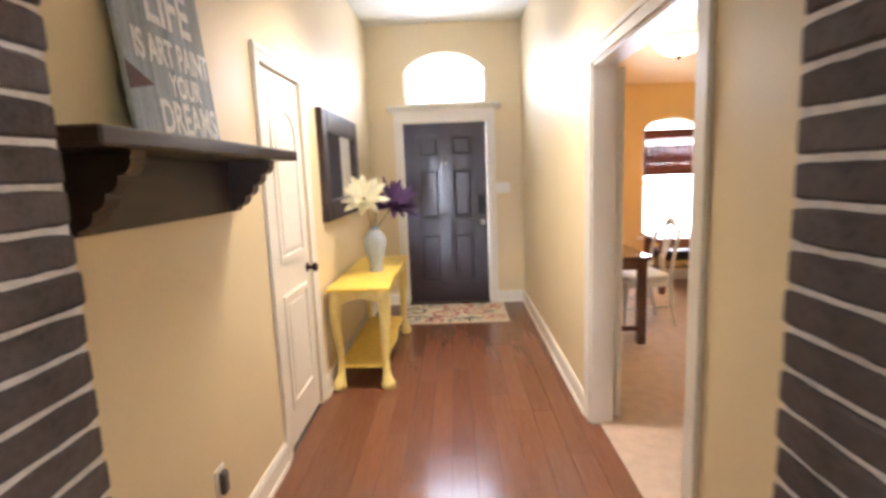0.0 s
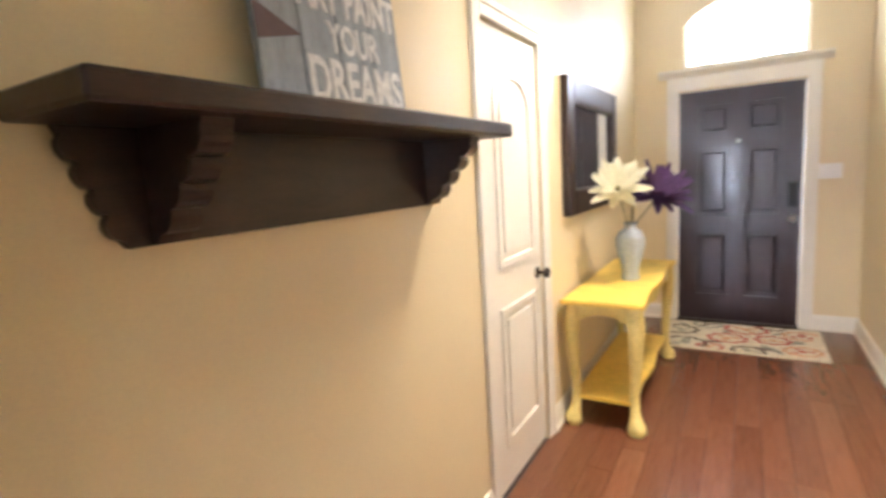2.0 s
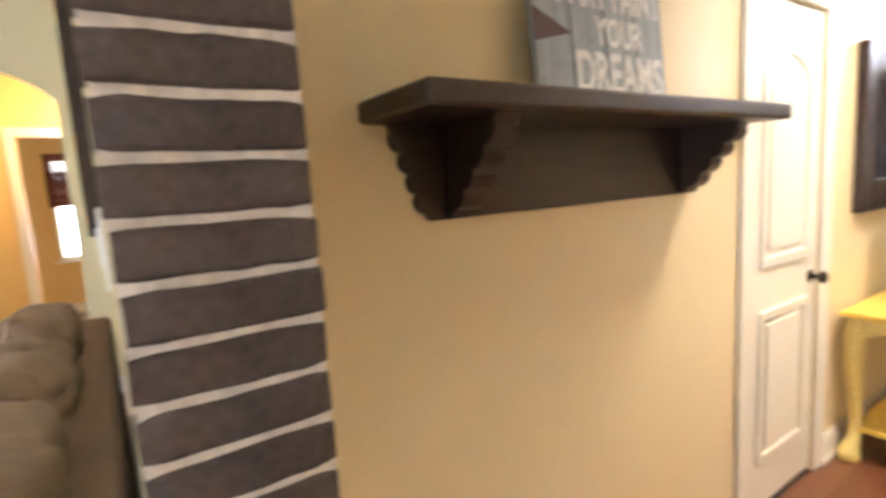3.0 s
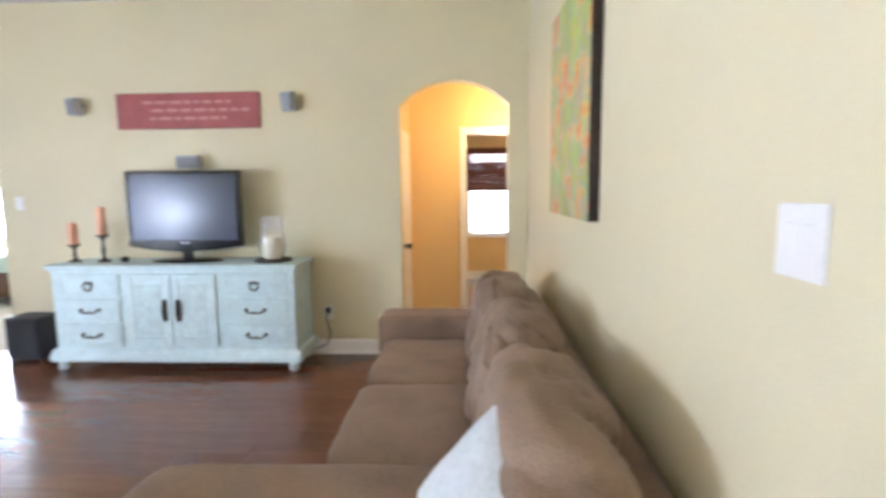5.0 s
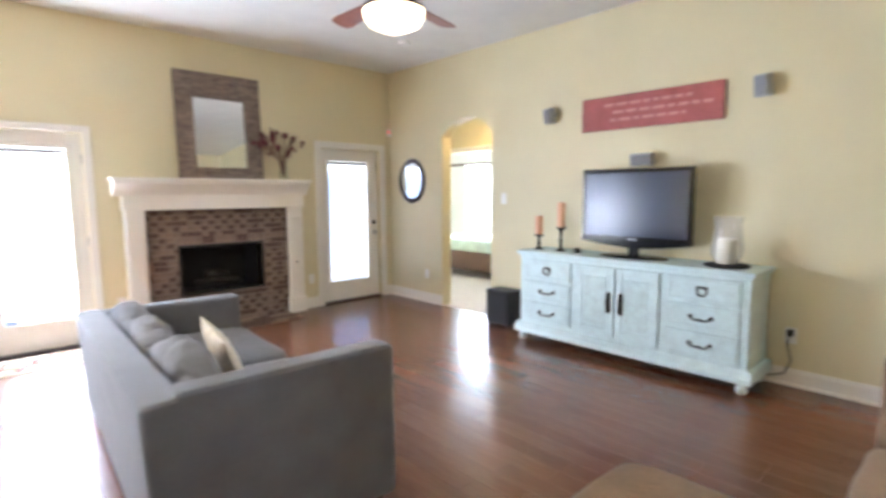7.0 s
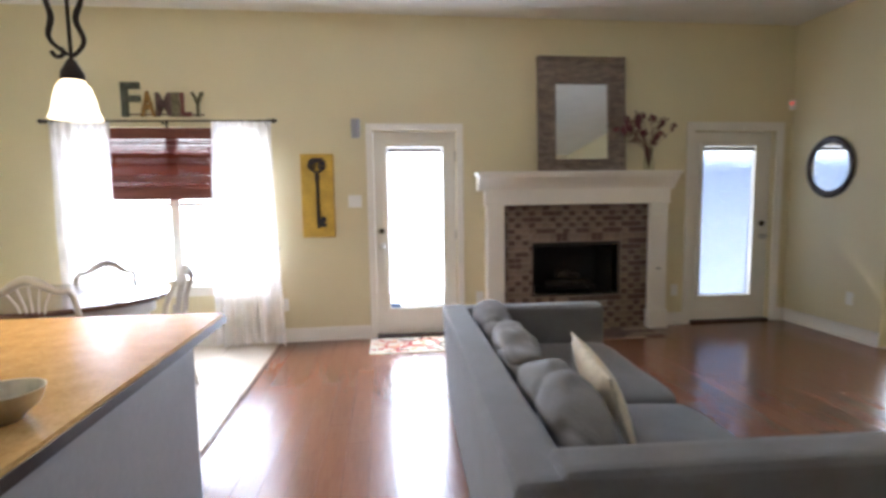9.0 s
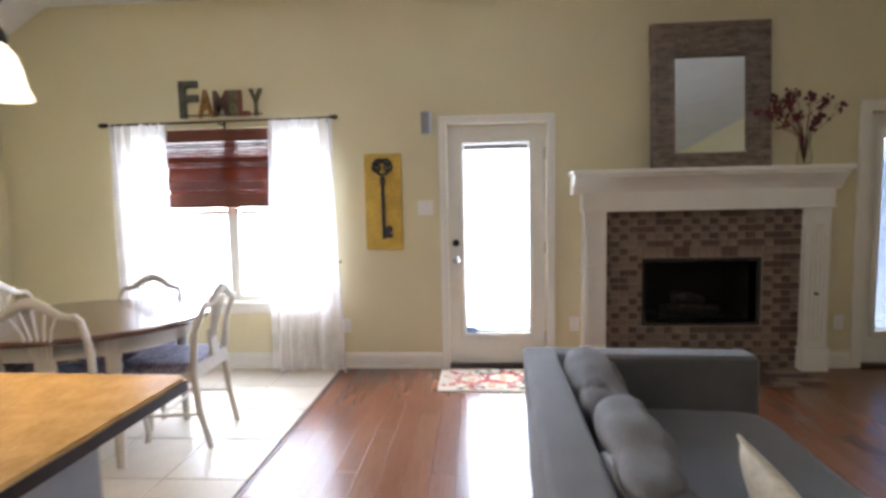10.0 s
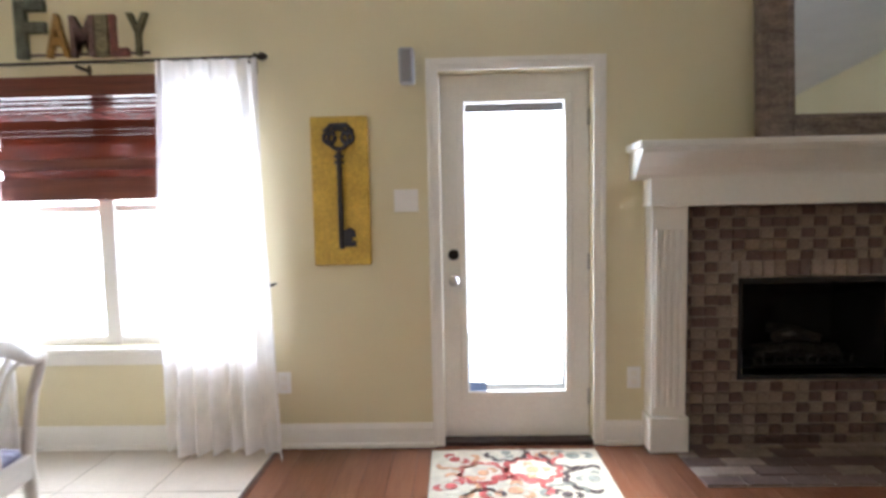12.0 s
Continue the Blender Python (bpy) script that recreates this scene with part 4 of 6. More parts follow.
for x in (TX0 + 0.035, TX1 - 0.058):
    n = 20
    low = [(TY0 + 0.08 + (TY1 - TY0 - 0.16) * k / n, TZ - 0.15 + 0.05 * abs(math.sin(2 * math.pi * k / n)) ** 0.7) for k in range(n + 1)]
    part("apron", prism(bmesh.new(), low + [(TY1 - 0.08, TZ - 0.024), (TY0 + 0.08, TZ - 0.024)], "x", x, x + 0.018), YELLOW_PALE, ct)
for sx, x in ((-1, TX0 + 0.055), (1, TX1 - 0.055)):
    for sy, y in ((-1, TY0 + 0.075), (1, TY1 - 0.075)):
        path, rad = [], []
        for z, off, r in ((TZ - 0.026, 0.0, 0.030), (0.66, 0.0, 0.034), (0.60, 0.012, 0.035), (0.50, 0.014, 0.029), (0.36, 0.000, 0.023), (0.22, -0.012, 0.019), (0.12, -0.010, 0.020), (0.075, 0.004, 0.026), (0.045, 0.016, 0.036), (0.018, 0.018, 0.037), (0.0, 0.018, 0.028)):
            path.append((x + sx * off * 0.5, y + sy * off, z))
            rad.append(r * 1.35)
        part("leg", tube(bmesh.new(), path, rad, 12), YELLOW_PALE, ct, "pale yellow cabriole leg with a rounded foot", True)
bm = prism(bmesh.new(), scalloped(TX0 + 0.05, TX1 - 0.05, TY0 + 0.07, TY1 - 0.07), "z", 0.150, 0.172)
part("lower_shelf", bm, YELLOW, ct)

# vase with cloth flowers
vs = thing("flower_vase", "grey blue ceramic vase with cream and plum cloth flowers", "vase", pose(-0.335, 4.55, TZ))
part("vase", turned(bmesh.new(), [(0.052, 0), (0.056, 0.012), (0.050, 0.05), (0.066, 0.14), (0.084, 0.22), (0.086, 0.265), (0.068, 0.305), (0.036, 0.328), (0.032, 0.345), (0.045, 0.362), (0.038, 0.362), (0.026, 0.34)], 28), GREY_CERAMIC, vs, "", True)
for k in range(10):
    bm = bmesh.new()
    a = 2 * math.pi * k / 10
    tube(bm, [(0.069 * math.cos(a), 0.069 * math.sin(a), 0.14), (0.085 * math.cos(a), 0.085 * math.sin(a), 0.22), (0.086 * math.cos(a), 0.086 * math.sin(a), 0.265)], 0.004, 5)
    part("relief", bm, GREY_CERAMIC, vs)
rnd = random.Random(5)


def blossom(parent, centre, petals, length, width, mat, tilt, layers=3):
    m = Matrix.Translation(centre) @ Euler(tilt).to_matrix().to_4x4()
    for ly in range(layers):
        for k in range(petals):
            a = 2 * math.pi * (k + 0.5 * ly) / petals + rnd.uniform(-0.12, 0.12)
            lift = 0.25 + 0.35 * ly + rnd.uniform(-0.1, 0.1)
            ln = length * (1 - 0.18 * ly) * rnd.uniform(0.85, 1.1)
            bm = bmesh.new()
            rows = []
            for j in range(5):
                f = j / 4
                ww = width * math.sin(math.pi * (0.12 + 0.80 * f)) * 0.5
                up = ln * (lift * f + 0.35 * lift * f * f - 0.15 * f * f * f)
                r = 0.01 + ln * f
                rows.append([bm.verts.new((r, s * ww, up + 0.004 * (abs(s) * 2) + dz)) for s, dz in ((-1, 0.006), (0, 0), (1, 0.006))] )
            for p, q in zip(rows, rows[1:]):
                for i in range(2):
                    bm.faces.new((p[i], p[i + 1], q[i + 1], q[i]))
            bmesh.ops.solidify(bm, geom=bm.faces[:], thickness=0.0025)
            bm.transform(m @ Matrix.Rotation(a, 4, "Z"))
            part("petal", bm, mat, parent)
    bm = turned(bmesh.new(), [(0.004, 0), (0.016, 0.01), (0.012, 0.03), (0.003, 0.034)], 8)
    bm.transform(m)
    part("flower_centre", bm, STEM if mat is FLOWER_CREAM else FLOWER_PURPLE, parent, "", True)


for (cx, cy, cz), mat, ln, wd, pet, tilt in (((-0.03, -0.20, 0.575), FLOWER_CREAM, 0.175, 0.062, 9, (0.9, 0.2, 0)), ((0.12, 0.19, 0.505), FLOWER_PURPLE, 0.21, 0.060, 10, (0.5, 0.6, 0)), ((0.03, -0.02, 0.53), FLOWER_PURPLE, 0.07, 0.04, 6, (0.4, 0.3, 0))):
    part("stem", tube(bmesh.new(), [(0, 0, 0.10), (cx * 0.25, cy * 0.25, 0.36), (cx * 0.8, cy * 0.8, cz * 0.9), (cx, cy, cz)], 0.0045, 6), STEM, vs, "", True)
    blossom(vs, (cx, cy, cz), pet, ln, wd, mat, tilt)


def floral_rug(label, x0, x1, y0, y1, seed):
    """A thin hooked rug with raised rings of petals in coral, brown and sage."""
    rg = thing("floral_rug", label, "rug")
    boxpart("backing", (x0, x1, y0, y1, 0.0, 0.011), material("cream rug pile", (0.72, 0.66, 0.52), 0.95, vary=0.12, scale=20, bump=0.1, fine=250), rg, 0.004)
    rnd = random.Random(seed)
    inks = [material("coral wool", (0.50, 0.10, 0.085), 0.95, vary=0.2, scale=30), material("dark brown wool", (0.08, 0.055, 0.05), 0.95, vary=0.2, scale=30), material("peach wool", (0.66, 0.36, 0.20), 0.95, vary=0.2, scale=30), material("grey sage wool", (0.30, 0.31, 0.26), 0.95, vary=0.2, scale=30), material("cream rug pile", (0.72, 0.66, 0.52), 0.95)]
    w, d = x1 - x0, y1 - y0
    spots = [(0.16, 0.16, 0.17, 1), (0.55, 0.08, 0.12, 1), (0.86, 0.22, 0.13, 2), (0.42, 0.44, 0.15, 0), (0.70, 0.50, 0.13, 0), (0.10, 0.62, 0.15, 1), (0.88, 0.74, 0.14, 2), (0.54, 0.82, 0.17, 0), (0.28, 0.90, 0.12, 3), (0.70, 0.97, 0.11, 1), (0.32, 0.10, 0.10, 0)]

    def inside(p):
        return x0 + 0.010 < p[0] < x1 - 0.010 and y0 + 0.010 < p[1] < y1 - 0.010

    def lobe(cx, cy, a, half, r0, r1, tone, top, name):
        """A crescent petal between the radii r0 and r1, bulging outwards at the angle a."""
        out = [(a + half * (q / 5 - 1), r0 + (r1 - r0) * math.cos(math.pi / 2 * (q / 5 - 1)) ** 0.7) for q in range(11)]
        back = [(a + 0.86 * half * (1 - q / 5), r0 - 0.012 + 0.45 * (r1 - r0) * math.cos(math.pi / 2 * (1 - q / 5))) for q in range(11)]
        pts = [(cx + p * math.cos(b), cy + 0.85 * p * math.sin(b)) for b, p in out + back]
        if all(inside(p) for p in pts):
            part(name, prism(bmesh.new(), pts, "z", 0.010, top), inks[tone], rg)

    for fx, fy, r, ink in spots:
        cx, cy, spin = x0 + fx * w, y0 + fy * d, rnd.uniform(0, 6.28)
        petals = rnd.choice((8, 9, 10))
        for k in range(petals):
            lobe(cx, cy, spin + 2 * math.pi * k / petals, 1.02 * math.pi / petals, r * 0.80, r * 1.04, ink, 0.0132, "petal")
        for k in range(petals - 3):
            lobe(cx, cy, spin + 2 * math.pi * (k + 0.4) / (petals - 3), 0.9 * math.pi / (petals - 3), r * 0.40, r * 0.62, (2, 3, 0, 1)[ink] if k % 2 else 4, 0.0128, "petal")
        pts = [(cx + 0.22 * r * math.cos(2 * math.pi * q / 10), cy + 0.19 * r * math.sin(2 * math.pi * q / 10)) for q in range(10)]
        if all(inside(p) for p in pts):
            part("flower_centre", prism(bmesh.new(), pts, "z", 0.010, 0.0136), inks[(ink + 2) % 4], rg)
    for k in range(34):
        cx, cy, a = rnd.uniform(x0 + 0.09, x1 - 0.09), rnd.uniform(y0 + 0.08, y1 - 0.08), rnd.uniform(0, 6.28)
        if min(math.hypot(cx - x0 - fx * w, cy - y0 - fy * d) / r for fx, fy, r, ink in spots) < 1.0:
            continue
        bm = prism(bmesh.new(), [(0.062 * math.cos(t), 0.022 * math.sin(t) + 0.012 * math.cos(t) ** 2) for t in (2 * math.pi * i / 12 for i in range(12))], "z", 0.0105, 0.0125)
        bm.transform(Matrix.Translation((cx, cy, 0)) @ Matrix.Rotation(a, 4, "Z"))
        part("leaf", bm, inks[rnd.choice((1, 3, 3, 3))], rg)
    return rg


floral_rug("cream floral rug with coral and brown flowers at the front door", -0.30, 0.82, 5.50, 6.24, 2)
floral_rug("cream floral rug with coral and brown flowers at the back door", -0.62, 0.25, -5.42, -4.93, 4)


# ---- front room ----
def simple_table(name, label, x0, x1, y0, y1, h, mat, leg=0.05, stretcher=True):
    t = thing(name, label, "table")
    boxpart("tabletop", (x0, x1, y0, y1, h - 0.035, h), mat, t, 0.006)
    boxpart("apron", (x0 + 0.05, x1 - 0.05, y0 + 0.05, y0 + 0.07, h - 0.12, h - 0.035), mat, t)
    boxpart("apron", (x0 + 0.05, x1 - 0.05, y1 - 0.07, y1 - 0.05, h - 0.12, h - 0.035), mat, t)
    for x in (x0 + 0.03, x1 - 0.03 - leg):
        for y in (y0 + 0.03, y1 - 0.03 - leg):
            boxpart("leg", (x, x + leg, y, y + leg, 0.004, h - 0.035), mat, t, 0.005)
    if stretcher:
        for y in (y0 + 0.04, y1 - 0.07):
            boxpart("stretcher", (x0 + 0.05, x1 - 0.05, y, y + 0.025, 0.12, 0.16), mat, t)
    return t


def slat_chair(label, m, mat, seat_mat, group="", back_h=0.93, seat_h=0.46):
    """A painted chair with curved back posts, a bowed crest, a shaped back, tapered legs and stretchers; it faces +y."""
    c = thing("dining_chair", label, "chair", m, group)
    w = 0.22
    for s in (-1, 1):
        part("back_leg", tube(bmesh.new(), [(s * 0.19, -0.27, 0), (s * 0.20, -0.22, 0.22), (s * 0.205, -0.20, seat_h), (s * 0.215, -0.225, seat_h + 0.22), (s * 0.205, -0.27, back_h - 0.06), (s * 0.185, -0.285, back_h - 0.03)], [0.016, 0.018, 0.022, 0.018, 0.016, 0.016], 10), mat, c, "", True)
        part("front_leg", tube(bmesh.new(), [(s * 0.235, 0.235, 0), (s * 0.24, 0.235, 0.05), (s * 0.225, 0.225, 0.25), (s * 0.225, 0.22, seat_h - 0.07), (s * 0.225, 0.22, seat_h - 0.01)], [0.017, 0.015, 0.016, 0.026, 0.027], 10), mat, c, "", True)
        part("side_rail", box(bmesh.new(), s * 0.205 - 0.013, s * 0.205 + 0.013, -0.19, 0.21, seat_h - 0.07, seat_h - 0.005, 0.004), mat, c)
        part("side_stretcher", tube(bmesh.new(), [(s * 0.195, -0.225, 0.20), (s * 0.225, 0.228, 0.20)], 0.010, 8), mat, c, "", True)
    part("front_rail", box(bmesh.new(), -0.215, 0.215, 0.205, 0.232, seat_h - 0.075, seat_h - 0.005, 0.005), mat, c)
    part("cross_stretcher", tube(bmesh.new(), [(-0.21, 0.0, 0.20), (0.21, 0.0, 0.20)], 0.010, 8), mat, c, "", True)
    crest = [(-0.195 + 0.39 * k / 12, -0.285 - 0.015 * math.sin(math.pi * k / 12), back_h - 0.042 + 0.085 * math.sin(math.pi * k / 12) ** 2.4 + 0.012 * abs(2 * k / 12 - 1) ** 6) for k in range(13)]
    part("crest_rail", tube(bmesh.new(), crest, [0.015 + 0.013 * math.sin(math.pi * k / 12) ** 2 for k in range(13)], 10), mat, c, "", True)
    for k in range(-2, 3):
        part("back_splat", tube(bmesh.new(), [(k * 0.014, -0.213, seat_h + 0.02), (k * 0.017, -0.235, seat_h + 0.18), (k * 0.034, -0.268, seat_h + 0.34), (k * 0.058, -0.288, back_h - 0.035 + 0.05 * (1 - (k / 3) ** 2))], 0.0065, 7), mat, c, "", True)
    part("splat_base", soft_placed(0.10, 0.024, 0.16, (0, -0.226, seat_h + 0.11), -7, k=6), mat, c, "", True)
    part("splat_shoe", box(bmesh.new(), -0.205, 0.205, -0.222, -0.190, seat_h - 0.06, seat_h + 0.03, 0.006), mat, c)
    part("seat", soft_placed(0.46, 0.45, 0.07, (0, 0.015, seat_h + 0.012), 0, k=7), seat_mat, c, "dark patterned upholstered seat", True)
    return c


def soft_placed(w, d, h, at, rx=0, rz=0, ry=0, **kw):
    return placed(soft_box(w, d, h, **kw), pose(*at, rx, ry, rz))


def pillow(w, h, t, m, n=14, seed=0):
    """A square throw pillow: full in the middle, pinched to a seam, with drawn-in sides."""
    bm = bmesh.new()
    off = Vector((seed * 2.1, seed * 3.3, 0))
    sheets = []
    for s in (-1, 1):
        rows = []
        for i in range(n + 1):
            row = []
            for j in range(n + 1):
                u, v = 2 * i / n - 1, 2 * j / n - 1
                full = max(0.0, (1 - u ** 2) * (1 - v ** 2)) ** 0.42
                ripple = 0.10 * noise.noise(Vector((u * 2.2, v * 2.2, s)) + off)
                row.append(bm.verts.new((w / 2 * u * (1 - 0.08 * (1 - v * v)), s * (t / 2 * full * (1 + ripple) + 0.004), h / 2 * v * (1 - 0.08 * (1 - u * u)))))
            rows.append(row)
        for a, b in zip(rows, rows[1:]):
            for j in range(n):
                q = (a[j], a[j + 1], b[j + 1], b[j])
                bm.faces.new(q if s < 0 else q[::-1])
        sheets.append(rows)
    a, b = sheets
    edge = [(i, 0) for i in range(n)] + [(n, j) for j in range(n)] + [(i, n) for i in range(n, 0, -1)] + [(0, j) for j in range(n, 0, -1)]
    for p, q in zip(edge, edge[1:] + edge[:1]):
        bm.faces.new((a[p[0]][p[1]], a[q[0]][q[1]], b[q[0]][q[1]], b[p[0]][p[1]]))
    bmesh.ops.recalc_face_normals(bm, faces=bm.faces[:])
    return placed(bm, m)


simple_table("desk_table", "dark stained wooden table on square legs in the front room", 1.28, 1.90, 4.68, 5.95, 0.76, TABLE_TOP, 0.07)
simple_table("craft_table", "small reddish wooden table by the window", 2.62, 3.60, 6.35, 6.95, 0.66, material("reddish table wood", (0.26, 0.10, 0.05), 0.4, vary=0.2), 0.06, False)
CH1 = material("aged white chair paint", (0.66, 0.64, 0.60), 0.45, vary=0.1)
slat_chair("white painted chair with a patterned seat beside the dark table", pose(2.03, 5.35, 0, 0, 0, 95), CH1, FLORAL_CLOTH, "front room chairs")
slat_chair("yellow painted wooden chair by the craft table", pose(3.22, 6.12, 0, 0, 0, 8), YELLOW_PALE, YELLOW_PALE, "front room chairs", 0.86, 0.42)
slat_chair("dark wooden chair behind the craft table", pose(3.05, 7.02, 0, 0, 0, 178), ESPRESSO, ESPRESSO, "front room chairs", 0.80, 0.40)
dl = thing("ceiling_light", "frosted glass dome ceiling light, lit", "ceiling light", pose(2.2, 5.0, 2.56))
part("canopy", turned(bmesh.new(), [(0.07, 0), (0.075, -0.01), (0.05, -0.03), (0.02, -0.04)], 20), METAL_DARK, dl, "", True)
part("glass_shade", turned(bmesh.new(), [(0.215, -0.055), (0.20, -0.09), (0.165, -0.13), (0.10, -0.165), (0.025, -0.18)], 28, caps=False), BULB_GLASS, dl, "lit frosted glass bowl", True)
part("finial", turned(bmesh.new(), [(0.02, -0.176), (0.02, -0.19), (0.008, -0.215)], 12), METAL_DARK, dl, "", True)
fr = thing("picture_frame", "pale framed print on the amber wall", "picture")
boxpart("frame", (HR + 0.125, HR + 0.145, 5.0, 5.4, 1.05, 1.75), CHAIR_WHITE, fr, 0.004)

# ---- living room: west wall ----
sb = thing("sideboard", "mint painted sideboard with six drawers and two doors", "sideboard")
BX0, BX1, BY0, BY1 = -4.185, -3.745, -2.79, -0.77
boxpart("top", (BX0, BX1 + 0.035, BY0 - 0.03, BY1 + 0.03, 0.855, 0.885), MINT, sb, 0.008, "", 2)
boxpart("body", (BX0, BX1, BY0, BY1, 0.16, 0.855), MINT, sb, 0.003)
boxpart("cornice", (BX0, BX1 + 0.018, BY0 - 0.014, BY1 + 0.014, 0.832, 0.856), MINT, sb, 0.005)
prof = [(BX0, 0.085), (BX1 + 0.045, 0.085), (BX1 + 0.045, 0.125), (BX1 + 0.03, 0.145), (BX1 + 0.012, 0.175), (BX0, 0.175)]
part("plinth", prism(bmesh.new(), prof, "y", BY0 - 0.04, BY1 + 0.04), MINT, sb)
for x in (BX0 + 0.06, BX1 - 0.01):
    for y in (BY0 + 0.03, BY1 - 0.03):
        bm = turned(bmesh.new(), [(0.020, 0), (0.036, 0.012), (0.042, 0.034), (0.034, 0.052), (0.026, 0.058), (0.040, 0.066), (0.044, 0.085)], 18)
        part("bun_foot", placed(bm, pose(x, y, 0)), MINT, sb, "", True)


def bail(parent, x, y, z, w=0.15):
    """A dark drop pull with two posts and a curled bail."""
    pts = [(x + 0.018, y - w / 2, z + 0.012), (x + 0.026, y - w / 2 + 0.018, z - 0.010), (x + 0.022, y - w / 4, z - 0.018), (x + 0.026, y, z - 0.010), (x + 0.022, y + w / 4, z - 0.018), (x + 0.026, y + w / 2 - 0.018, z - 0.010), (x + 0.018, y + w / 2, z + 0.012)]
    h = part("handle", tube(bmesh.new(), pts, [0.009, 0.007, 0.006, 0.009, 0.006, 0.007, 0.009], 8), METAL_DARK, parent, "dark bronze bail pull", True)
    for s in (-1, 1):
        part("handle_post", placed(turned(bmesh.new(), [(0.014, 0), (0.014, 0.004), (0.007, 0.010), (0.008, 0.022)], 10), pose(x, y + s * w / 2, z + 0.008, 0, 90)), METAL_DARK, h, "", True)
    return h


def drawer(y0, y1, z0, z1, ring=False):
    d = boxpart("drawer_front", (BX1, BX1 + 0.014, y0, y1, z0, z1), MINT, sb, 0.004)
    bm = bmesh.new()
    for u0, u1, w0, w1 in ((y0 + 0.02, y0 + 0.034, z0 + 0.02, z1 - 0.02), (y1 - 0.034, y1 - 0.02, z0 + 0.02, z1 - 0.02), (y0 + 0.034, y1 - 0.034, z0 + 0.02, z0 + 0.032), (y0 + 0.034, y1 - 0.034, z1 - 0.032, z1 - 0.02)):
        box(bm, BX1 + 0.014, BX1 + 0.020, u0, u1, w0, w1, 0.002)
    part("moulding", bm, MINT, d)
    mid, zc = (y0 + y1) / 2, (z0 + z1) / 2
    if ring:
        part("handle", tube(bmesh.new(), [(BX1 + 0.026, mid + 0.034 * math.cos(a), zc - 0.006 + 0.034 * math.sin(a)) for a in (2 * math.pi * k / 16 for k in range(17))], 0.0065, 8), METAL_DARK, d, "dark bronze ring pull", True)
        part("handle_plate", box(bmesh.new(), BX1 + 0.014, BX1 + 0.024, mid - 0.040, mid + 0.040, zc + 0.014, zc + 0.030, 0.004), METAL_DARK, d)
    else:
        bail(d, BX1 + 0.014, mid, zc)


for y0, y1 in ((BY0 + 0.06, BY0 + 0.58), (BY1 - 0.58, BY1 - 0.06)):
    for z0, z1, ring in ((0.21, 0.395, False), (0.415, 0.60, False), (0.62, 0.81, True)):
        drawer(y0, y1, z0, z1, ring)
mid = (BY0 + BY1) / 2
for s in (-1, 1):
    y0, y1 = sorted((mid + s * 0.006, mid + s * 0.37))
    d = boxpart("door", (BX1, BX1 + 0.014, y0, y1, 0.21, 0.81), MINT, sb, 0.004)
    bm = bmesh.new()
    for u0, u1, w0, w1 in ((y0, y0 + 0.06, 0.21, 0.81), (y1 - 0.06, y1, 0.21, 0.81), (y0 + 0.06, y1 - 0.06, 0.21, 0.28), (y0 + 0.06, y1 - 0.06, 0.74, 0.81)):
        box(bm, BX1 + 0.014, BX1 + 0.022, u0, u1, w0, w1, 0.003)
    part("door_frame", bm, MINT, d)
    boxpart("door_panel", (BX1 + 0.014, BX1 + 0.018, y0 + 0.085, y1 - 0.085, 0.305, 0.715), MINT_SHADE, d, 0.003)
    yh = mid + s * 0.055
    h = boxpart("handle_plate", (BX1 + 0.022, BX1 + 0.027, yh - 0.018, yh + 0.018, 0.42, 0.60), METAL_DARK, d, 0.004, "dark bronze pull plate")
    part("handle", tube(bmesh.new(), [(BX1 + 0.03, yh, 0.44), (BX1 + 0.05, yh, 0.47), (BX1 + 0.05, yh, 0.55), (BX1 + 0.03, yh, 0.58)], 0.008, 8), METAL_DARK, h, "", True)

tv = thing("television", "black flat screen television on an oval stand", "television", pose(-3.95, -1.755, 0.885, 0, 0, 0))
part("casing", placed(box(bmesh.new(), -0.045, 0.0, -0.49, 0.49, 0.130, 0.76, 0.012, 2), Matrix.Identity(4)), BLACK_GLOSS, tv)
part("bezel", prism(bmesh.new(), [(-0.49 + 0.98 * k / 16, 0.128 - 0.046 * math.sin(math.pi * k / 16)) for k in range(17)] + [(0.49, 0.178), (-0.49, 0.178)], "x", -0.02, 0.010), BLACK_GLOSS, tv)
boxpart("screen", (0.0, 0.004, -0.455, 0.455, 0.178, 0.725), SCREEN, tv, 0.001, "dark grey screen reflecting the windows")
boxpart("logo", (0.010, 0.012, -0.040, 0.040, 0.148, 0.162), SILVER_PLASTIC, tv, 0.001, "small silver maker's mark")
part("neck", box(bmesh.new(), -0.05, -0.015, -0.045, 0.045, 0.015, 0.14, 0.008), BLACK_GLOSS, tv)
bm = turned(bmesh.new(), [(0.30, 0), (0.30, 0.008), (0.26, 0.016), (0.06, 0.022)], 32)
part("stand", placed(bm, Matrix.Translation((-0.02, 0, 0)) @ Matrix.Diagonal((0.48, 1, 1, 1))), BLACK_GLOSS, tv, "", True)


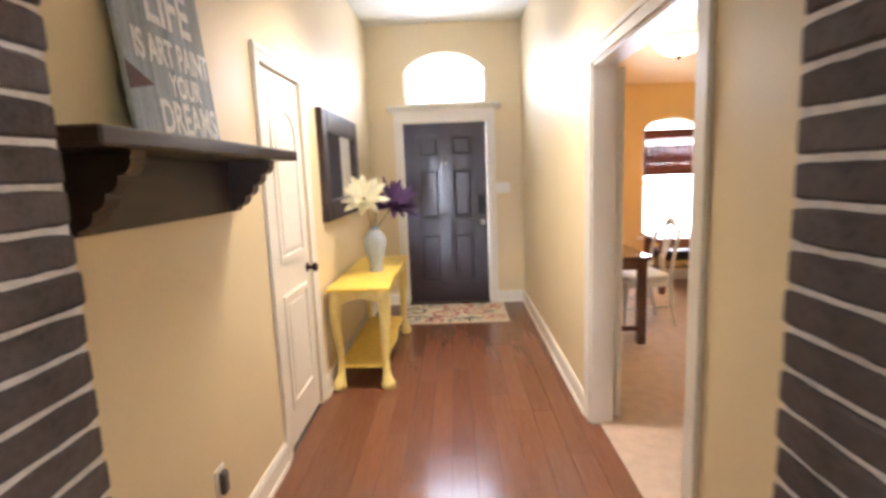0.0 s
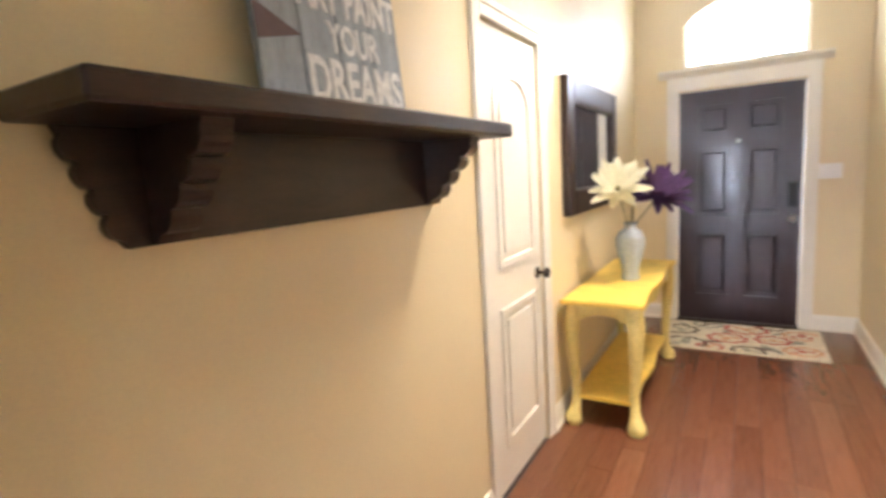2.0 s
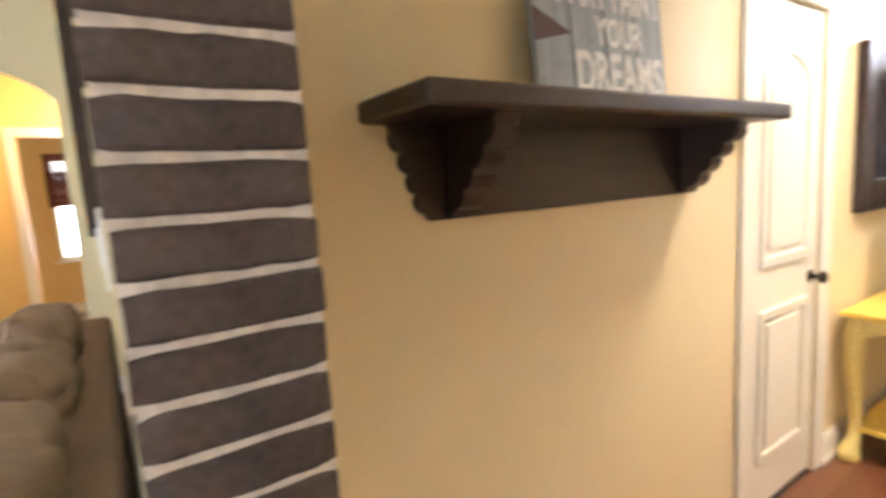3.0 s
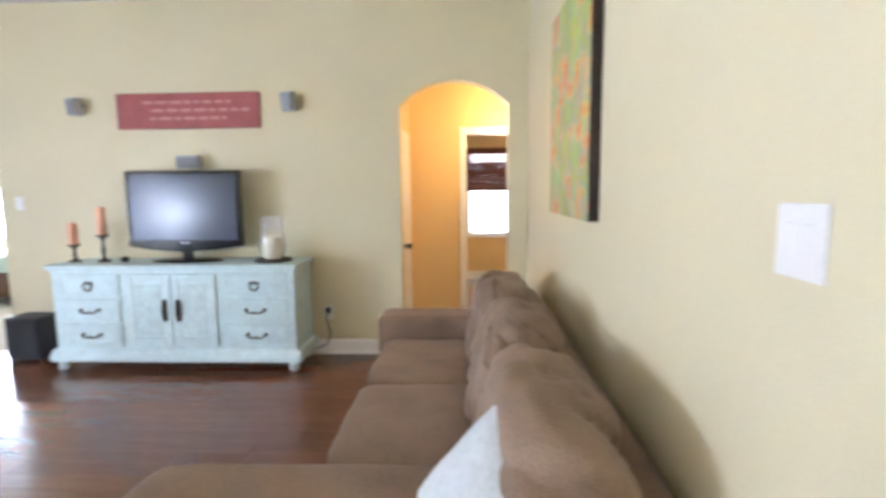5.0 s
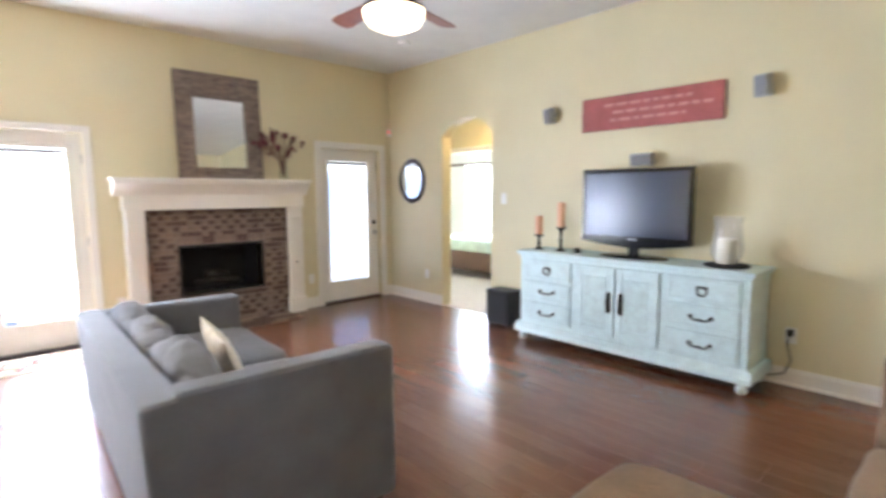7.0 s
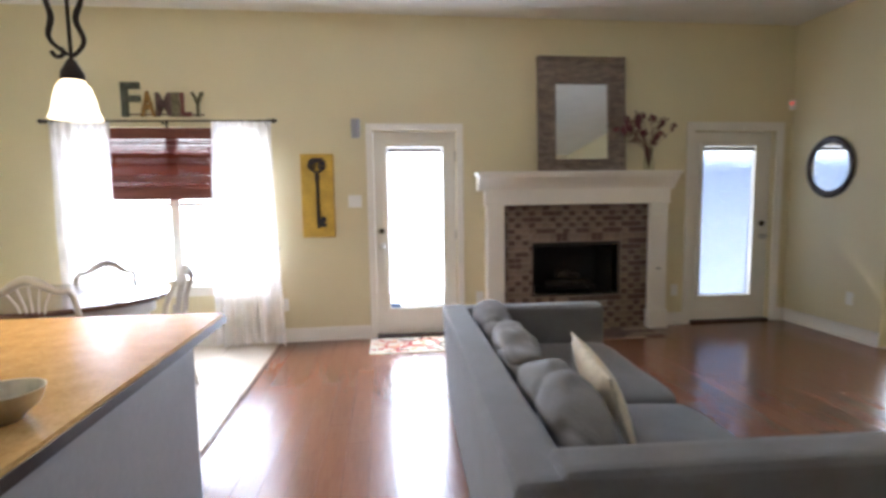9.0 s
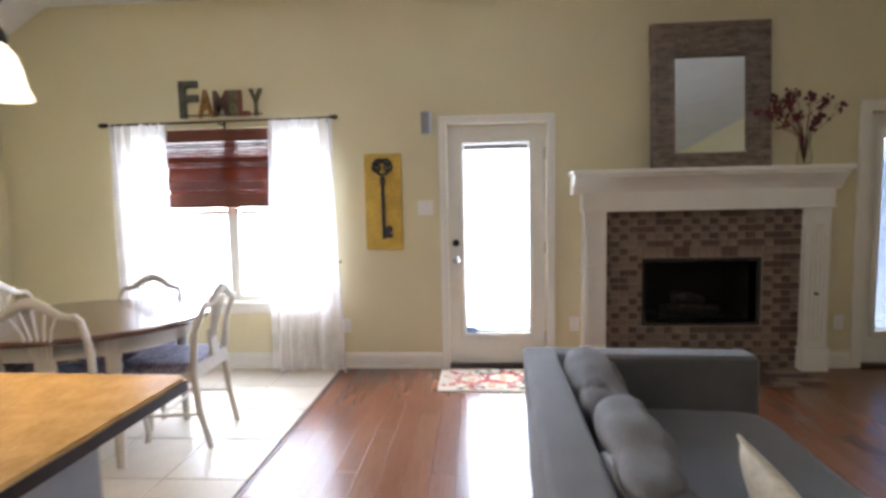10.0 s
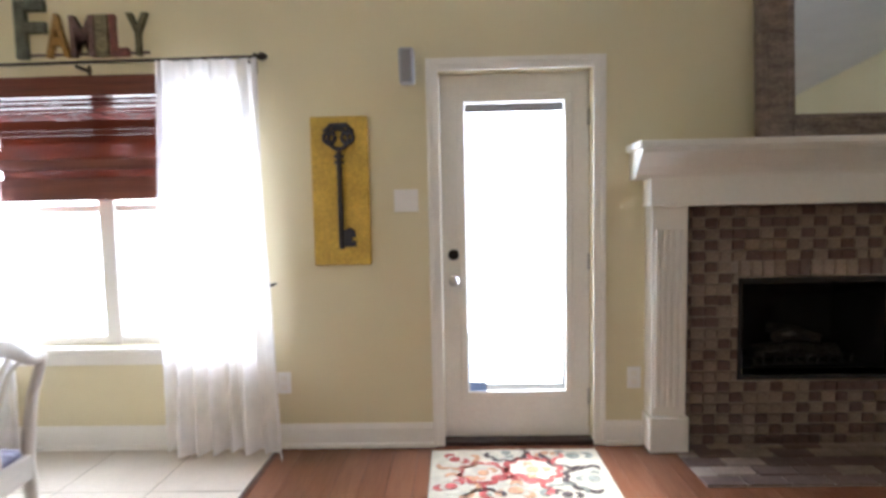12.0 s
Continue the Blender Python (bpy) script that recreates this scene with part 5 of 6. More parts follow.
def candlestick(label, y, h, ch):
    c = thing("candlestick", label, "candle", pose(-3.93, y, 0.885), "pillar candles")
    part("holder", turned(bmesh.new(), [(0.048, 0), (0.048, 0.010), (0.020, 0.022), (0.012, 0.04), (0.018, h * 0.45), (0.010, h * 0.6), (0.014, h - 0.03), (0.045, h - 0.012), (0.048, h)], 18), METAL_DARK, c, "turned dark metal holder", True)
    part("candle", turned(bmesh.new(), [(0.036, h), (0.037, h + 0.01), (0.036, h + ch - 0.006), (0.032, h + ch), (0.012, h + ch - 0.006)], 20), CANDLE_PEACH, c, "peach pillar candle", True)
    part("wick", tube(bmesh.new(), [(0, 0, h + ch - 0.008), (0.002, 0, h + ch + 0.010)], 0.002, 5), BLACK, c)


candlestick("short dark candlestick with a peach pillar candle on the sideboard", -2.715, 0.150, 0.18)
candlestick("tall dark candlestick with a peach pillar candle on the sideboard", -2.46, 0.230, 0.235)
pot = thing("small_dish", "small black trinket dish on the sideboard", "dish", pose(-3.90, -2.26, 0.885))
part("bowl", turned(bmesh.new(), [(0.02, 0), (0.034, 0.016), (0.034, 0.036), (0.022, 0.046)], 16), BLACK, pot, "", True)
hc = thing("hurricane_lantern", "clear glass hurricane lantern with a cream candle on a black tray", "lantern", pose(-3.93, -1.00, 0.885))
bm = turned(bmesh.new(), [(0.15, 0), (0.155, 0.012), (0.14, 0.022), (0.10, 0.026)], 28)
part("tray", bm, BLACK, hc, "", True)
part("candle", turned(bmesh.new(), [(0.068, 0.026), (0.07, 0.03), (0.069, 0.205), (0.06, 0.212), (0.02, 0.205)], 24), CANDLE_CREAM, hc, "", True)
lantern_glass = glass("lantern glass")
g = part("glass", turned(bmesh.new(), [(0.070, 0.028), (0.105, 0.09), (0.110, 0.15), (0.092, 0.25), (0.088, 0.30), (0.100, 0.375), (0.097, 0.375), (0.085, 0.30), (0.089, 0.25), (0.107, 0.15), (0.102, 0.09), (0.068, 0.030)], 28, caps=False), lantern_glass, hc, "", True)
lantern_glass.node_tree.nodes["Principled BSDF"].inputs["IOR"].default_value = 1.45
lantern_glass.node_tree.nodes["Principled BSDF"].inputs["Transmission Weight"].default_value = 0.9
g.visible_shadow = False

sub = thing("subwoofer", "charcoal vinyl subwoofer box on the floor", "loudspeaker")
boxpart("cabinet", (-4.17, -3.93, -3.42, -3.10, 0.02, 0.39), NAVY_BLACK, sub, 0.008)
boxpart("grille", (-3.935, -3.918, -3.405, -3.115, 0.035, 0.375), BLACK, sub, 0.006, "black cloth grille")
for x in (-4.14, -3.96):
    for y in (-3.39, -3.13):
        boxpart("foot", (x - 0.015, x + 0.015, y - 0.015, y + 0.015, 0, 0.02), BLACK, sub, 0)

rs = thing("long_sign", "long brick red board sign with faded lettering", "sign")
boxpart("board", (W, W + 0.022, -2.415, -1.155, 2.012, 2.315), RED_SIGN, rs, 0.004)
rnd = random.Random(12)
for row, (u0, u1) in enumerate(((-2.18, -1.40), (-2.10, -1.24), (-2.12, -1.45))):
    z = 2.235 - row * 0.068
    u = u0
    while u < u1:
        ln = rnd.uniform(0.05, 0.13)
        boxpart("lettering", (W + 0.022, W + 0.0235, u, min(u + ln, u1), z - 0.013, z + 0.013), SIGN_INK, rs, 0)
        u += ln + 0.025


def satellite(label, m, w=0.12, h=0.16):
    s = thing("wall_speaker", label, "loudspeaker", m, "surround speakers")
    part("cabinet", placed(box(bmesh.new(), 0.035, 0.115, -w / 2, w / 2, -h / 2, h / 2, 0.018, 3), pose(0, 0, 0, 0, 8)), SILVER_PLASTIC, s)
    part("grille", placed(box(bmesh.new(), 0.112, 0.122, -w / 2 + 0.012, w / 2 - 0.012, -h / 2 + 0.012, h / 2 - 0.012, 0.004), pose(0, 0, 0, 0, 8)), material("grey speaker cloth", (0.30, 0.30, 0.32), 0.9, bump=0.06, fine=300), s)
    boxpart("bracket", (0, 0.05, -0.02, 0.02, -0.02, 0.02), BLACK, s, 0.004)


satellite("small silver surround speaker on a wall bracket", pose(W, -2.73, 2.215, 0, 0, -18), 0.11, 0.15)
satellite("small silver surround speaker on a wall bracket", pose(W, -0.855, 2.225, 0, 0, -20), 0.11, 0.16)
satellite("silver centre speaker on the wall above the television", pose(W, -1.775, 1.735), 0.20, 0.11)
satellite("small silver surround speaker beside the back door", pose(0.335, S, 2.04, 0, 0, 90), 0.08, 0.18)
wall_plate("x", W, 1, -3.40, 1.38, "white light switch beside the narrow arch")
wall_plate("x", W, 1, -4.72, 0.38, "white outlet under the round mirror", "outlet")
o = wall_plate("x", W, 1, -0.62, 0.38, "white outlet with a dark cord by the sideboard", "outlet")
part("cord", tube(bmesh.new(), [(W + 0.03, -0.62, 0.40), (W + 0.06, -0.63, 0.34), (W + 0.05, -0.60, 0.20), (W + 0.06, -0.64, 0.10), (W + 0.05, -0.74, 0.06)], 0.006, 6), BLACK, o, "black power cord", True)
boxpart("plug", (W + 0.006, W + 0.05, -0.64, -0.60, 0.38, 0.43), BLACK, o, 0.005)

rm = thing("round_mirror", "round mirror in a dark beaded frame", "mirror", pose(W, -5.0, 1.61, 0, 90))
part("frame", placed(turned(bmesh.new(), [(0.285, 0), (0.29, 0.02), (0.275, 0.035), (0.245, 0.03), (0.225, 0.018), (0.225, 0.002)], 40, caps=False), Matrix.Diagonal((1.02, 0.92, 1, 1))), ESPRESSO, rm, "", True)
part("mirror_pane", placed(turned(bmesh.new(), [(0.232, 0.002), (0.230, 0.014)], 40), Matrix.Diagonal((1.02, 0.92, 1, 1))), MIRROR, rm)
al = thing("alarm_sensor", "white alarm sensor with a red light in the corner", "sensor", pose(W + 0.05, S + 0.05, 2.28, 0, 0, -45))
boxpart("housing", (-0.03, 0.03, -0.03, 0.02, -0.05, 0.05), PLATE, al, 0.008)
boxpart("indicator", (-0.012, 0.012, 0.018, 0.026, 0.0, 0.022), glow("red indicator", (1.0, 0.06, 0.03), 2.0), al, 0.003)
al.matrix_world = pose(W + 0.045, S + 0.045, 2.28, 0, 0, -45)

# ---- ceiling fan ----
fan = thing("ceiling_fan", "ceiling fan with cherry blades and a lit glass bowl", "ceiling fan", pose(-1.76, -2.20, -0.02))
part("canopy", turned(bmesh.new(), [(0.075, H + 0.02), (0.075, H - 0.03), (0.03, H - 0.06)], 20), METAL_DARK, fan, "", True)
part("downrod", tube(bmesh.new(), [(0, 0, H - 0.05), (0, 0, 2.705)], 0.013, 10), METAL_DARK, fan, "", True)
part("motor", turned(bmesh.new(), [(0.03, 2.725), (0.11, 2.705), (0.135, 2.655), (0.13, 2.605), (0.08, 2.580), (0.06, 2.555)], 28), METAL_DARK, fan, "", True)
part("glass_bowl", turned(bmesh.new(), [(0.186, 2.545), (0.180, 2.505), (0.150, 2.460), (0.08, 2.430), (0.02, 2.420)], 28, caps=False), BULB_GLASS, fan, "lit frosted glass bowl", True)
part("light_collar", turned(bmesh.new(), [(0.06, 2.565), (0.190, 2.557), (0.190, 2.540), (0.17, 2.537)], 28), METAL_DARK, fan, "", True)
for k in range(5):
    a = radians(52 + 72 * k)
    m = Matrix.Rotation(a, 4, "Z")
    bl = part("blade", placed(prism(bmesh.new(), [(0.20, -0.055), (0.60, -0.072), (0.645, -0.06), (0.66, 0.0), (0.645, 0.06), (0.60, 0.072), (0.20, 0.055)], "z", -0.004, 0.004), m @ pose(0, 0, 2.625, 12)), FAN_WOOD, fan, "cherry wood fan blade")
    part("blade_iron", placed(box(bmesh.new(), 0.09, 0.25, -0.018, 0.018, -0.010, -0.004, 0.002), m @ pose(0, 0, 2.625, 12)), METAL_DARK, bl)
sd = thing("smoke_detector", "round white smoke detector on the ceiling", "smoke detector", pose(-3.43, -4.18, H))
part("housing", turned(bmesh.new(), [(0.068, 0), (0.068, -0.016), (0.055, -0.034), (0.02, -0.038)], 24), PLATE, sd, "", True)

# ---- taupe sofa with chaise ----
sf = thing("sectional_sofa", "taupe microsuede sectional sofa with a chaise and loose back cushions", "sofa")
boxpart("base", (-3.16, -1.57, 0.14, 1.06, 0.06, 0.30), TAUPE, sf, 0.03, "", 3)
boxpart("chaise_base", (-1.57, -0.72, -0.50, 1.06, 0.06, 0.30), TAUPE, sf, 0.03, "", 3)
boxpart("back_frame", (-3.40, -0.72, 0.92, 1.105, 0.06, 0.76), TAUPE, sf, 0.045, "", 3)
boxpart("armrest", (-3.43, -3.15, 0.0, 0.95, 0.06, 0.61), TAUPE, sf, 0.05, "", 3)
for x0, x1, y0, y1, sd_ in ((-3.14, -2.355, 0.06, 0.90, 1), (-2.345, -1.58, 0.06, 0.90, 2), (-1.57, -0.73, -0.56, 0.90, 3)):
    part("seat_cushion", soft_placed(x1 - x0, y1 - y0, 0.20, ((x0 + x1) / 2, (y0 + y1) / 2, 0.368), k=11, n=15, seed=sd_, wrinkle=0.005), TAUPE, sf, "", True)
for xc, w, t, sd_, zc in ((-2.75, 0.78, 0.30, 4, 0.70), (-1.97, 0.80, 0.31, 5, 0.69), (-1.16, 0.86, 0.32, 6, 0.69)):
    part("back_cushion", soft_placed(w, t, 0.52, (xc, 0.80, zc), -13, k=3.4, n=27, seed=sd_, wrinkle=0.021), TAUPE, sf, "plump loose back cushion", True)
for x, y in ((-3.35, 0.10), (-3.35, 1.05), (-0.78, 1.05), (-0.78, -0.44), (-1.52, -0.44)):
    boxpart("foot", (x - 0.03, x + 0.03, y - 0.03, y + 0.03, 0, 0.062), ESPRESSO, sf, 0.004)
pl = thing("throw_pillow", "pale floral throw pillow leaning on the taupe sofa", "pillow")
part("cover", pillow(0.44, 0.44, 0.15, pose(-0.93, 0.62, 0.68, -30, 24, 8), seed=7), FLORAL_CLOTH, pl, "", True)
# canvas on the sofa wall
cv = thing("canvas_painting", "floral canvas painting in orange and green with dark sides", "painting")
boxpart("stretcher", (-2.745, -1.845, N - 0.045, N, 1.33, 2.36), ESPRESSO, cv, 0.003)
m = bpy.data.materials.new("painted flowers")
m.use_nodes = True
nn, ll = m.node_tree.nodes, m.node_tree.links
tc, vo, no, rp, mx = nn.new("ShaderNodeTexCoord"), nn.new("ShaderNodeTexVoronoi"), nn.new("ShaderNodeTexNoise"), nn.new("ShaderNodeValToRGB"), nn.new("ShaderNodeMixRGB")
vo.inputs["Scale"].default_value, no.inputs["Scale"].default_value, no.inputs["Detail"].default_value = 6.0, 7.0, 6
warp = nn.new("ShaderNodeVectorMath")
warp.operation = "MULTIPLY_ADD"
warp.inputs[1].default_value = (0.35, 0.35, 0.35)
ll.new(no.outputs["Color"], warp.inputs[0])
ll.new(tc.outputs["Object"], warp.inputs[2])
ll.new(warp.outputs[0], vo.inputs["Vector"])
ll.new(tc.outputs["Object"], no.inputs["Vector"])
rp.color_ramp.elements[0].position, rp.color_ramp.elements[0].color = 0.16, (0.66, 0.17, 0.05, 1)
rp.color_ramp.elements[1].position, rp.color_ramp.elements[1].color = 0.62, (0.42, 0.44, 0.14, 1)
for pos, col in ((0.32, (0.68, 0.36, 0.12, 1)), (0.42, (0.56, 0.48, 0.24, 1)), (0.52, (0.36, 0.40, 0.28, 1))):
    e = rp.color_ramp.elements.new(pos)
    e.color = col
ll.new(vo.outputs["Distance"], rp.inputs["Fac"])
mx.blend_type, mx.inputs["Fac"].default_value = "OVERLAY", 0.55
ll.new(rp.outputs["Color"], mx.inputs["Color1"])
ll.new(no.outputs["Color"], mx.inputs["Color2"])
ll.new(mx.outputs["Color"], nn["Principled BSDF"].inputs["Base Color"])
nn["Principled BSDF"].inputs["Roughness"].default_value = 0.6
boxpart("canvas", (-2.743, -1.847, N - 0.048, N - 0.045, 1.332, 2.358), m, cv, 0, "painted orange and sage flowers")
wall_plate("y", N, -1, -0.62, 1.38, "white light switch on the sofa wall", "switch", 0.12, 0.12)

# ---- grey sofa ----
GX0, GX1, GY0, GY1 = -1.185, -0.17, -3.73, -1.53
askew = Matrix.Translation((GX1, GY1, 0)) @ Matrix.Rotation(radians(-2.6), 4, "Z") @ Matrix.Translation((-GX1, -GY1, 0))
gs = thing("grey_sofa", "grey woven sofa with a straight back and loose cushions", "sofa", askew)
boxpart("base", (GX0 + 0.02, GX1 - 0.03, GY0 + 0.02, GY1 - 0.02, 0.05, 0.30), GREY_FABRIC, gs, 0.02, "", 2)
bm = placed(box(bmesh.new(), -0.075, 0.075, GY0, GY1, 0, 0.665, 0.03, 3), pose(GX1 - 0.105, 0, 0.05, 0, 3))
for v in bm.verts:
    v.co.z += (v.co.y - (GY0 + GY1) / 2) * 0.030 * min(1, v.co.z / 0.6)
part("backrest", bm, GREY_FABRIC, gs)
for y0, y1, top in ((GY0, GY0 + 0.14, 0.68), (GY1 - 0.14, GY1, 0.765)):
    bm = box(bmesh.new(), GX0, GX1 - 0.10, y0, y1, 0.05, top, 0.035, 3)
    part("armrest", bm, GREY_FABRIC, gs)
for k in range(2):
    y0 = GY0 + 0.15 + k * 0.955
    part("seat_cushion", soft_placed(0.76, 0.945, 0.17, (GX0 + 0.39, y0 + 0.4725, 0.375), k=9, n=13, seed=10 + k, wrinkle=0.004), GREY_FABRIC, gs, "", True)
for k in range(3):
    part("bolster", soft_placed(0.17, 0.68, 0.34, (GX1 - 0.265, GY0 + 0.48 + k * 0.62, 0.575 + 0.024 * k), 2 * k - 2, (3, -2, 2)[k], 12, k=3.2, n=27, seed=20 + k, wrinkle=0.019), GREY_CUSHION, gs, "mottled grey back cushion", True)
for x in (GX0 + 0.06, GX1 - 0.06):
    for y in (GY0 + 0.06, GY1 - 0.06):
        part("leg", placed(turned(bmesh.new(), [(0.016, 0), (0.018, 0.01), (0.028, 0.054)], 12), pose(x, y, 0)), ESPRESSO, gs, "", True)
pl = thing("throw_pillow", "cream throw pillow leaning on the grey sofa's cushions", "pillow")
part("cover", pillow(0.44, 0.34, 0.10, pose(-0.73, -2.36, 0.60, 20, 6, 86), seed=9), CREAM_CLOTH, pl, "", True)

# ---- south wall things ----
mm = thing("mantel_mirror", "mirror in a wide weathered wood frame leaning on the mantel", "mirror", pose(-1.865, S + 0.10, 1.612, 3.2))
for u0, u1, z0, z1 in ((-0.445, -0.275, 0, 1.11), (0.275, 0.445, 0, 1.11), (-0.275, 0.275, 0, 0.105), (-0.275, 0.275, 0.86, 1.11)):
    boxpart("frame", (u0, u1, -0.022, 0.022, z0, z1), WEATHERED, mm, 0.006)
for u0, u1, z0, z1 in ((-0.445, -0.40, 0, 1.11), (0.40, 0.445, 0, 1.11), (-0.40, 0.40, 1.065, 1.11), (-0.30, -0.27, 0.09, 0.88), (0.27, 0.30, 0.09, 0.88), (-0.27, 0.27, 0.85, 0.88), (-0.27, 0.27, 0.09, 0.118)):
    boxpart("frame_bead", (u0, u1, 0.018, 0.034, z0, z1), WEATHERED, mm, 0.006)
boxpart("mirror_pane", (-0.277, 0.277, -0.004, 0.006, 0.10, 0.868), MIRROR, mm, 0)
boxpart("backing", (-0.40, 0.40, -0.030, -0.022, 0.03, 1.08), ESPRESSO, mm, 0)
dv = thing("dried_flower_vase", "clear glass vase of dried dark red branches on the mantel", "vase", pose(-2.555, S + 0.11, 1.612))
g = part("vase", turned(bmesh.new(), [(0.040, 0), (0.046, 0.02), (0.052, 0.07), (0.040, 0.13), (0.034, 0.17), (0.046, 0.215), (0.043, 0.215), (0.030, 0.17), (0.036, 0.13), (0.048, 0.07), (0.040, 0.012)], 22), glass("vase glass", (0.92, 0.95, 0.92)), dv, "", True)
rnd = random.Random(31)
buds = bmesh.new()
for k in range(22):
    a, sp = rnd.uniform(-1.0, 1.0), rnd.uniform(0.10, 0.36)
    ex, ez, ey = (0.32 if k % 3 == 0 else 0.17) * a + 0.03, 0.36 + rnd.uniform(0.0, 0.26) - 0.10 * abs(a), rnd.uniform(-0.05, 0.10)
    if k % 4 == 0:
        ex, ez = 0.26 + rnd.uniform(0, 0.10), 0.42 + rnd.uniform(-0.05, 0.12)
    pts = [(0, 0, 0.02), (ex * 0.15, ey * 0.2, 0.22), (ex * 0.6, ey * 0.7, ez * 0.75), (ex, ey, ez)]
    part("branch", tube(bmesh.new(), pts, [0.003, 0.0028, 0.0022, 0.0015], 5), DRIED_RED, dv)
    for q in range(13):
        f = rnd.uniform(0.5, 1.05)
        c = Vector(pts[2]).lerp(Vector(pts[3]), f) if f > 0.6 else Vector(pts[1]).lerp(Vector(pts[2]), f + 0.3)
        bmesh.ops.create_icosphere(buds, subdivisions=1, radius=rnd.uniform(0.006, 0.015), matrix=Matrix.Translation(c + Vector((rnd.uniform(-0.025, 0.025), rnd.uniform(-0.02, 0.02), rnd.uniform(-0.02, 0.02)))) @ Matrix.Diagonal((1, 0.7, 1.3, 1)))
tagged(part("dried_foliage", buds, DRIED_RED, dv), kind="stuff")
ka = thing("key_wall_art", "mustard yellow board with a large iron key", "wall art", pose(0.706, S, 1.012))
boxpart("board", (-0.152, 0.152, 0, 0.03, 0, 0.786), KEY_YELLOW, ka, 0.006)
bm = bmesh.new()
tube(bm, [(0, 0.042, 0.09), (0, 0.042, 0.60)], 0.015, 8)
part("key_shaft", bm, KEY_IRON, ka, "", True)
bm = bmesh.new()
for cx, cz, r in ((0, 0.665, 0.052), (-0.048, 0.672, 0.030), (0.048, 0.672, 0.030)):
    tube(bm, [(cx + r * math.cos(a), 0.042, cz + r * math.sin(a)) for a in (2 * math.pi * k / 18 for k in range(19))], 0.011, 7)
tube(bm, [(-0.075, 0.042, 0.70), (-0.04, 0.042, 0.735), (0.04, 0.042, 0.735), (0.075, 0.042, 0.70)], 0.014, 7)
part("key_bow", bm, KEY_IRON, ka, "scrolled iron key bow", True)
for z in (0.575, 0.545):
    part("collar", placed(turned(bmesh.new(), [(0.024, -0.008), (0.027, 0), (0.024, 0.008)], 12), pose(0, 0.042, z)), KEY_IRON, ka, "", True)
part("key_bit", prism(bmesh.new(), [(-0.012, 0.10), (-0.075, 0.10), (-0.075, 0.13), (-0.055, 0.13), (-0.055, 0.15), (-0.075, 0.15), (-0.070, 0.185), (-0.045, 0.20), (-0.012, 0.185)], "y", 0.034, 0.050), KEY_IRON, ka)
wall_plate("y", S, 1, 0.362, 1.35, "white double light switch beside the back door", "switch", 0.13, 0.12)
wall_plate("y", S, 1, 1.06, 0.365, "white outlet near the curtain", "outlet")
wall_plate("y", S, 1, -0.85, 0.37, "white outlet between door and mantel", "outlet")
wall_plate("y", S, 1, -2.93, 0.37, "white outlet beside the mantel", "outlet")
# word above the window
fam = thing("word_sign", "rustic painted wooden letters spelling a word above the curtain rod", "sign")
inks = [(0.11, 0.115, 0.085), (0.34, 0.18, 0.04), (0.15, 0.085, 0.075), (0.20, 0.17, 0.09), (0.20, 0.065, 0.045), (0.13, 0.115, 0.06)]
u = 2.415
for k, (ch, w, h) in enumerate((("F", 0.170, 0.285), ("A", 0.136, 0.210), ("M", 0.140, 0.200), ("I", 0.070, 0.200), ("L", 0.099, 0.200), ("Y", 0.120, 0.205))):
    mt = material("letter paint " + ch, inks[k], 0.7, vary=0.3, scale=18, bump=0.05)
    m = Matrix.Translation((u - w / 2, S + 0.014, 2.148)) @ Matrix(((-1, 0, 0, 0), (0, 0, 1, 0), (0, 1, 0, 0), (0, 0, 0, 1)))
    lo = lettering("letter", ch, mt, fam, m, h, 0.026, "CENTER", w * 0.94)
    u -= w * 0.985
boxpart("base_strip", (1.70, 2.41, S, S + 0.006, 2.152, 2.166), SIGN_BROWN, fam, 0.001)

# ---- breakfast corner ----
dt = thing("dining_table", "oval dining table with a dark walnut top and white legs", "dining table", pose(2.26, -4.12, 0))
bm = turned(bmesh.new(), [(0.98, 0.722), (1.0, 0.732), (1.0, 0.746), (0.985, 0.756)], 64)
part("tabletop", placed(bm, Matrix.Diagonal((0.70, 0.58, 1, 1))), TABLE_TOP, dt, "glossy dark walnut oval top", True)
bm = turned(bmesh.new(), [(0.84, 0.625), (0.84, 0.722), (0.80, 0.722), (0.80, 0.625)], 48, caps=False)
part("apron", placed(bm, Matrix.Diagonal((0.70, 0.58, 1, 1))), CHAIR_WHITE, dt, "", True)
for sx in (-1, 1):
    for sy in (-1, 1):
        part("leg", placed(turned(bmesh.new(), [(0.020, 0), (0.022, 0.03), (0.024, 0.2), (0.032, 0.5), (0.040, 0.56), (0.034, 0.58), (0.040, 0.60), (0.040, 0.722)], 14), pose(sx * 0.40, sy * 0.31, 0)), CHAIR_WHITE, dt, "", True)
slat_chair("antique white dining chair with a patterned seat at the table end", pose(1.775, -4.22, 0, 0, 0, -86), CHAIR_WHITE, CHAIR_SEAT, "breakfast chairs", 0.86)
slat_chair("antique white dining chair by the sheer curtains", pose(2.24, -4.47, 0, 0, 0, 4), CHAIR_WHITE, CHAIR_SEAT, "breakfast chairs", 0.855)
slat_chair("antique white dining chair between counter and table", pose(2.10, -3.83, 0, 0, 0, 190), CHAIR_WHITE, CHAIR_SEAT, "breakfast chairs", 0.90)
slat_chair("antique white dining chair at the far table end", pose(2.74, -4.24, 0, 0, 0, 76), CHAIR_WHITE, CHAIR_SEAT, "breakfast chairs", 0.88)

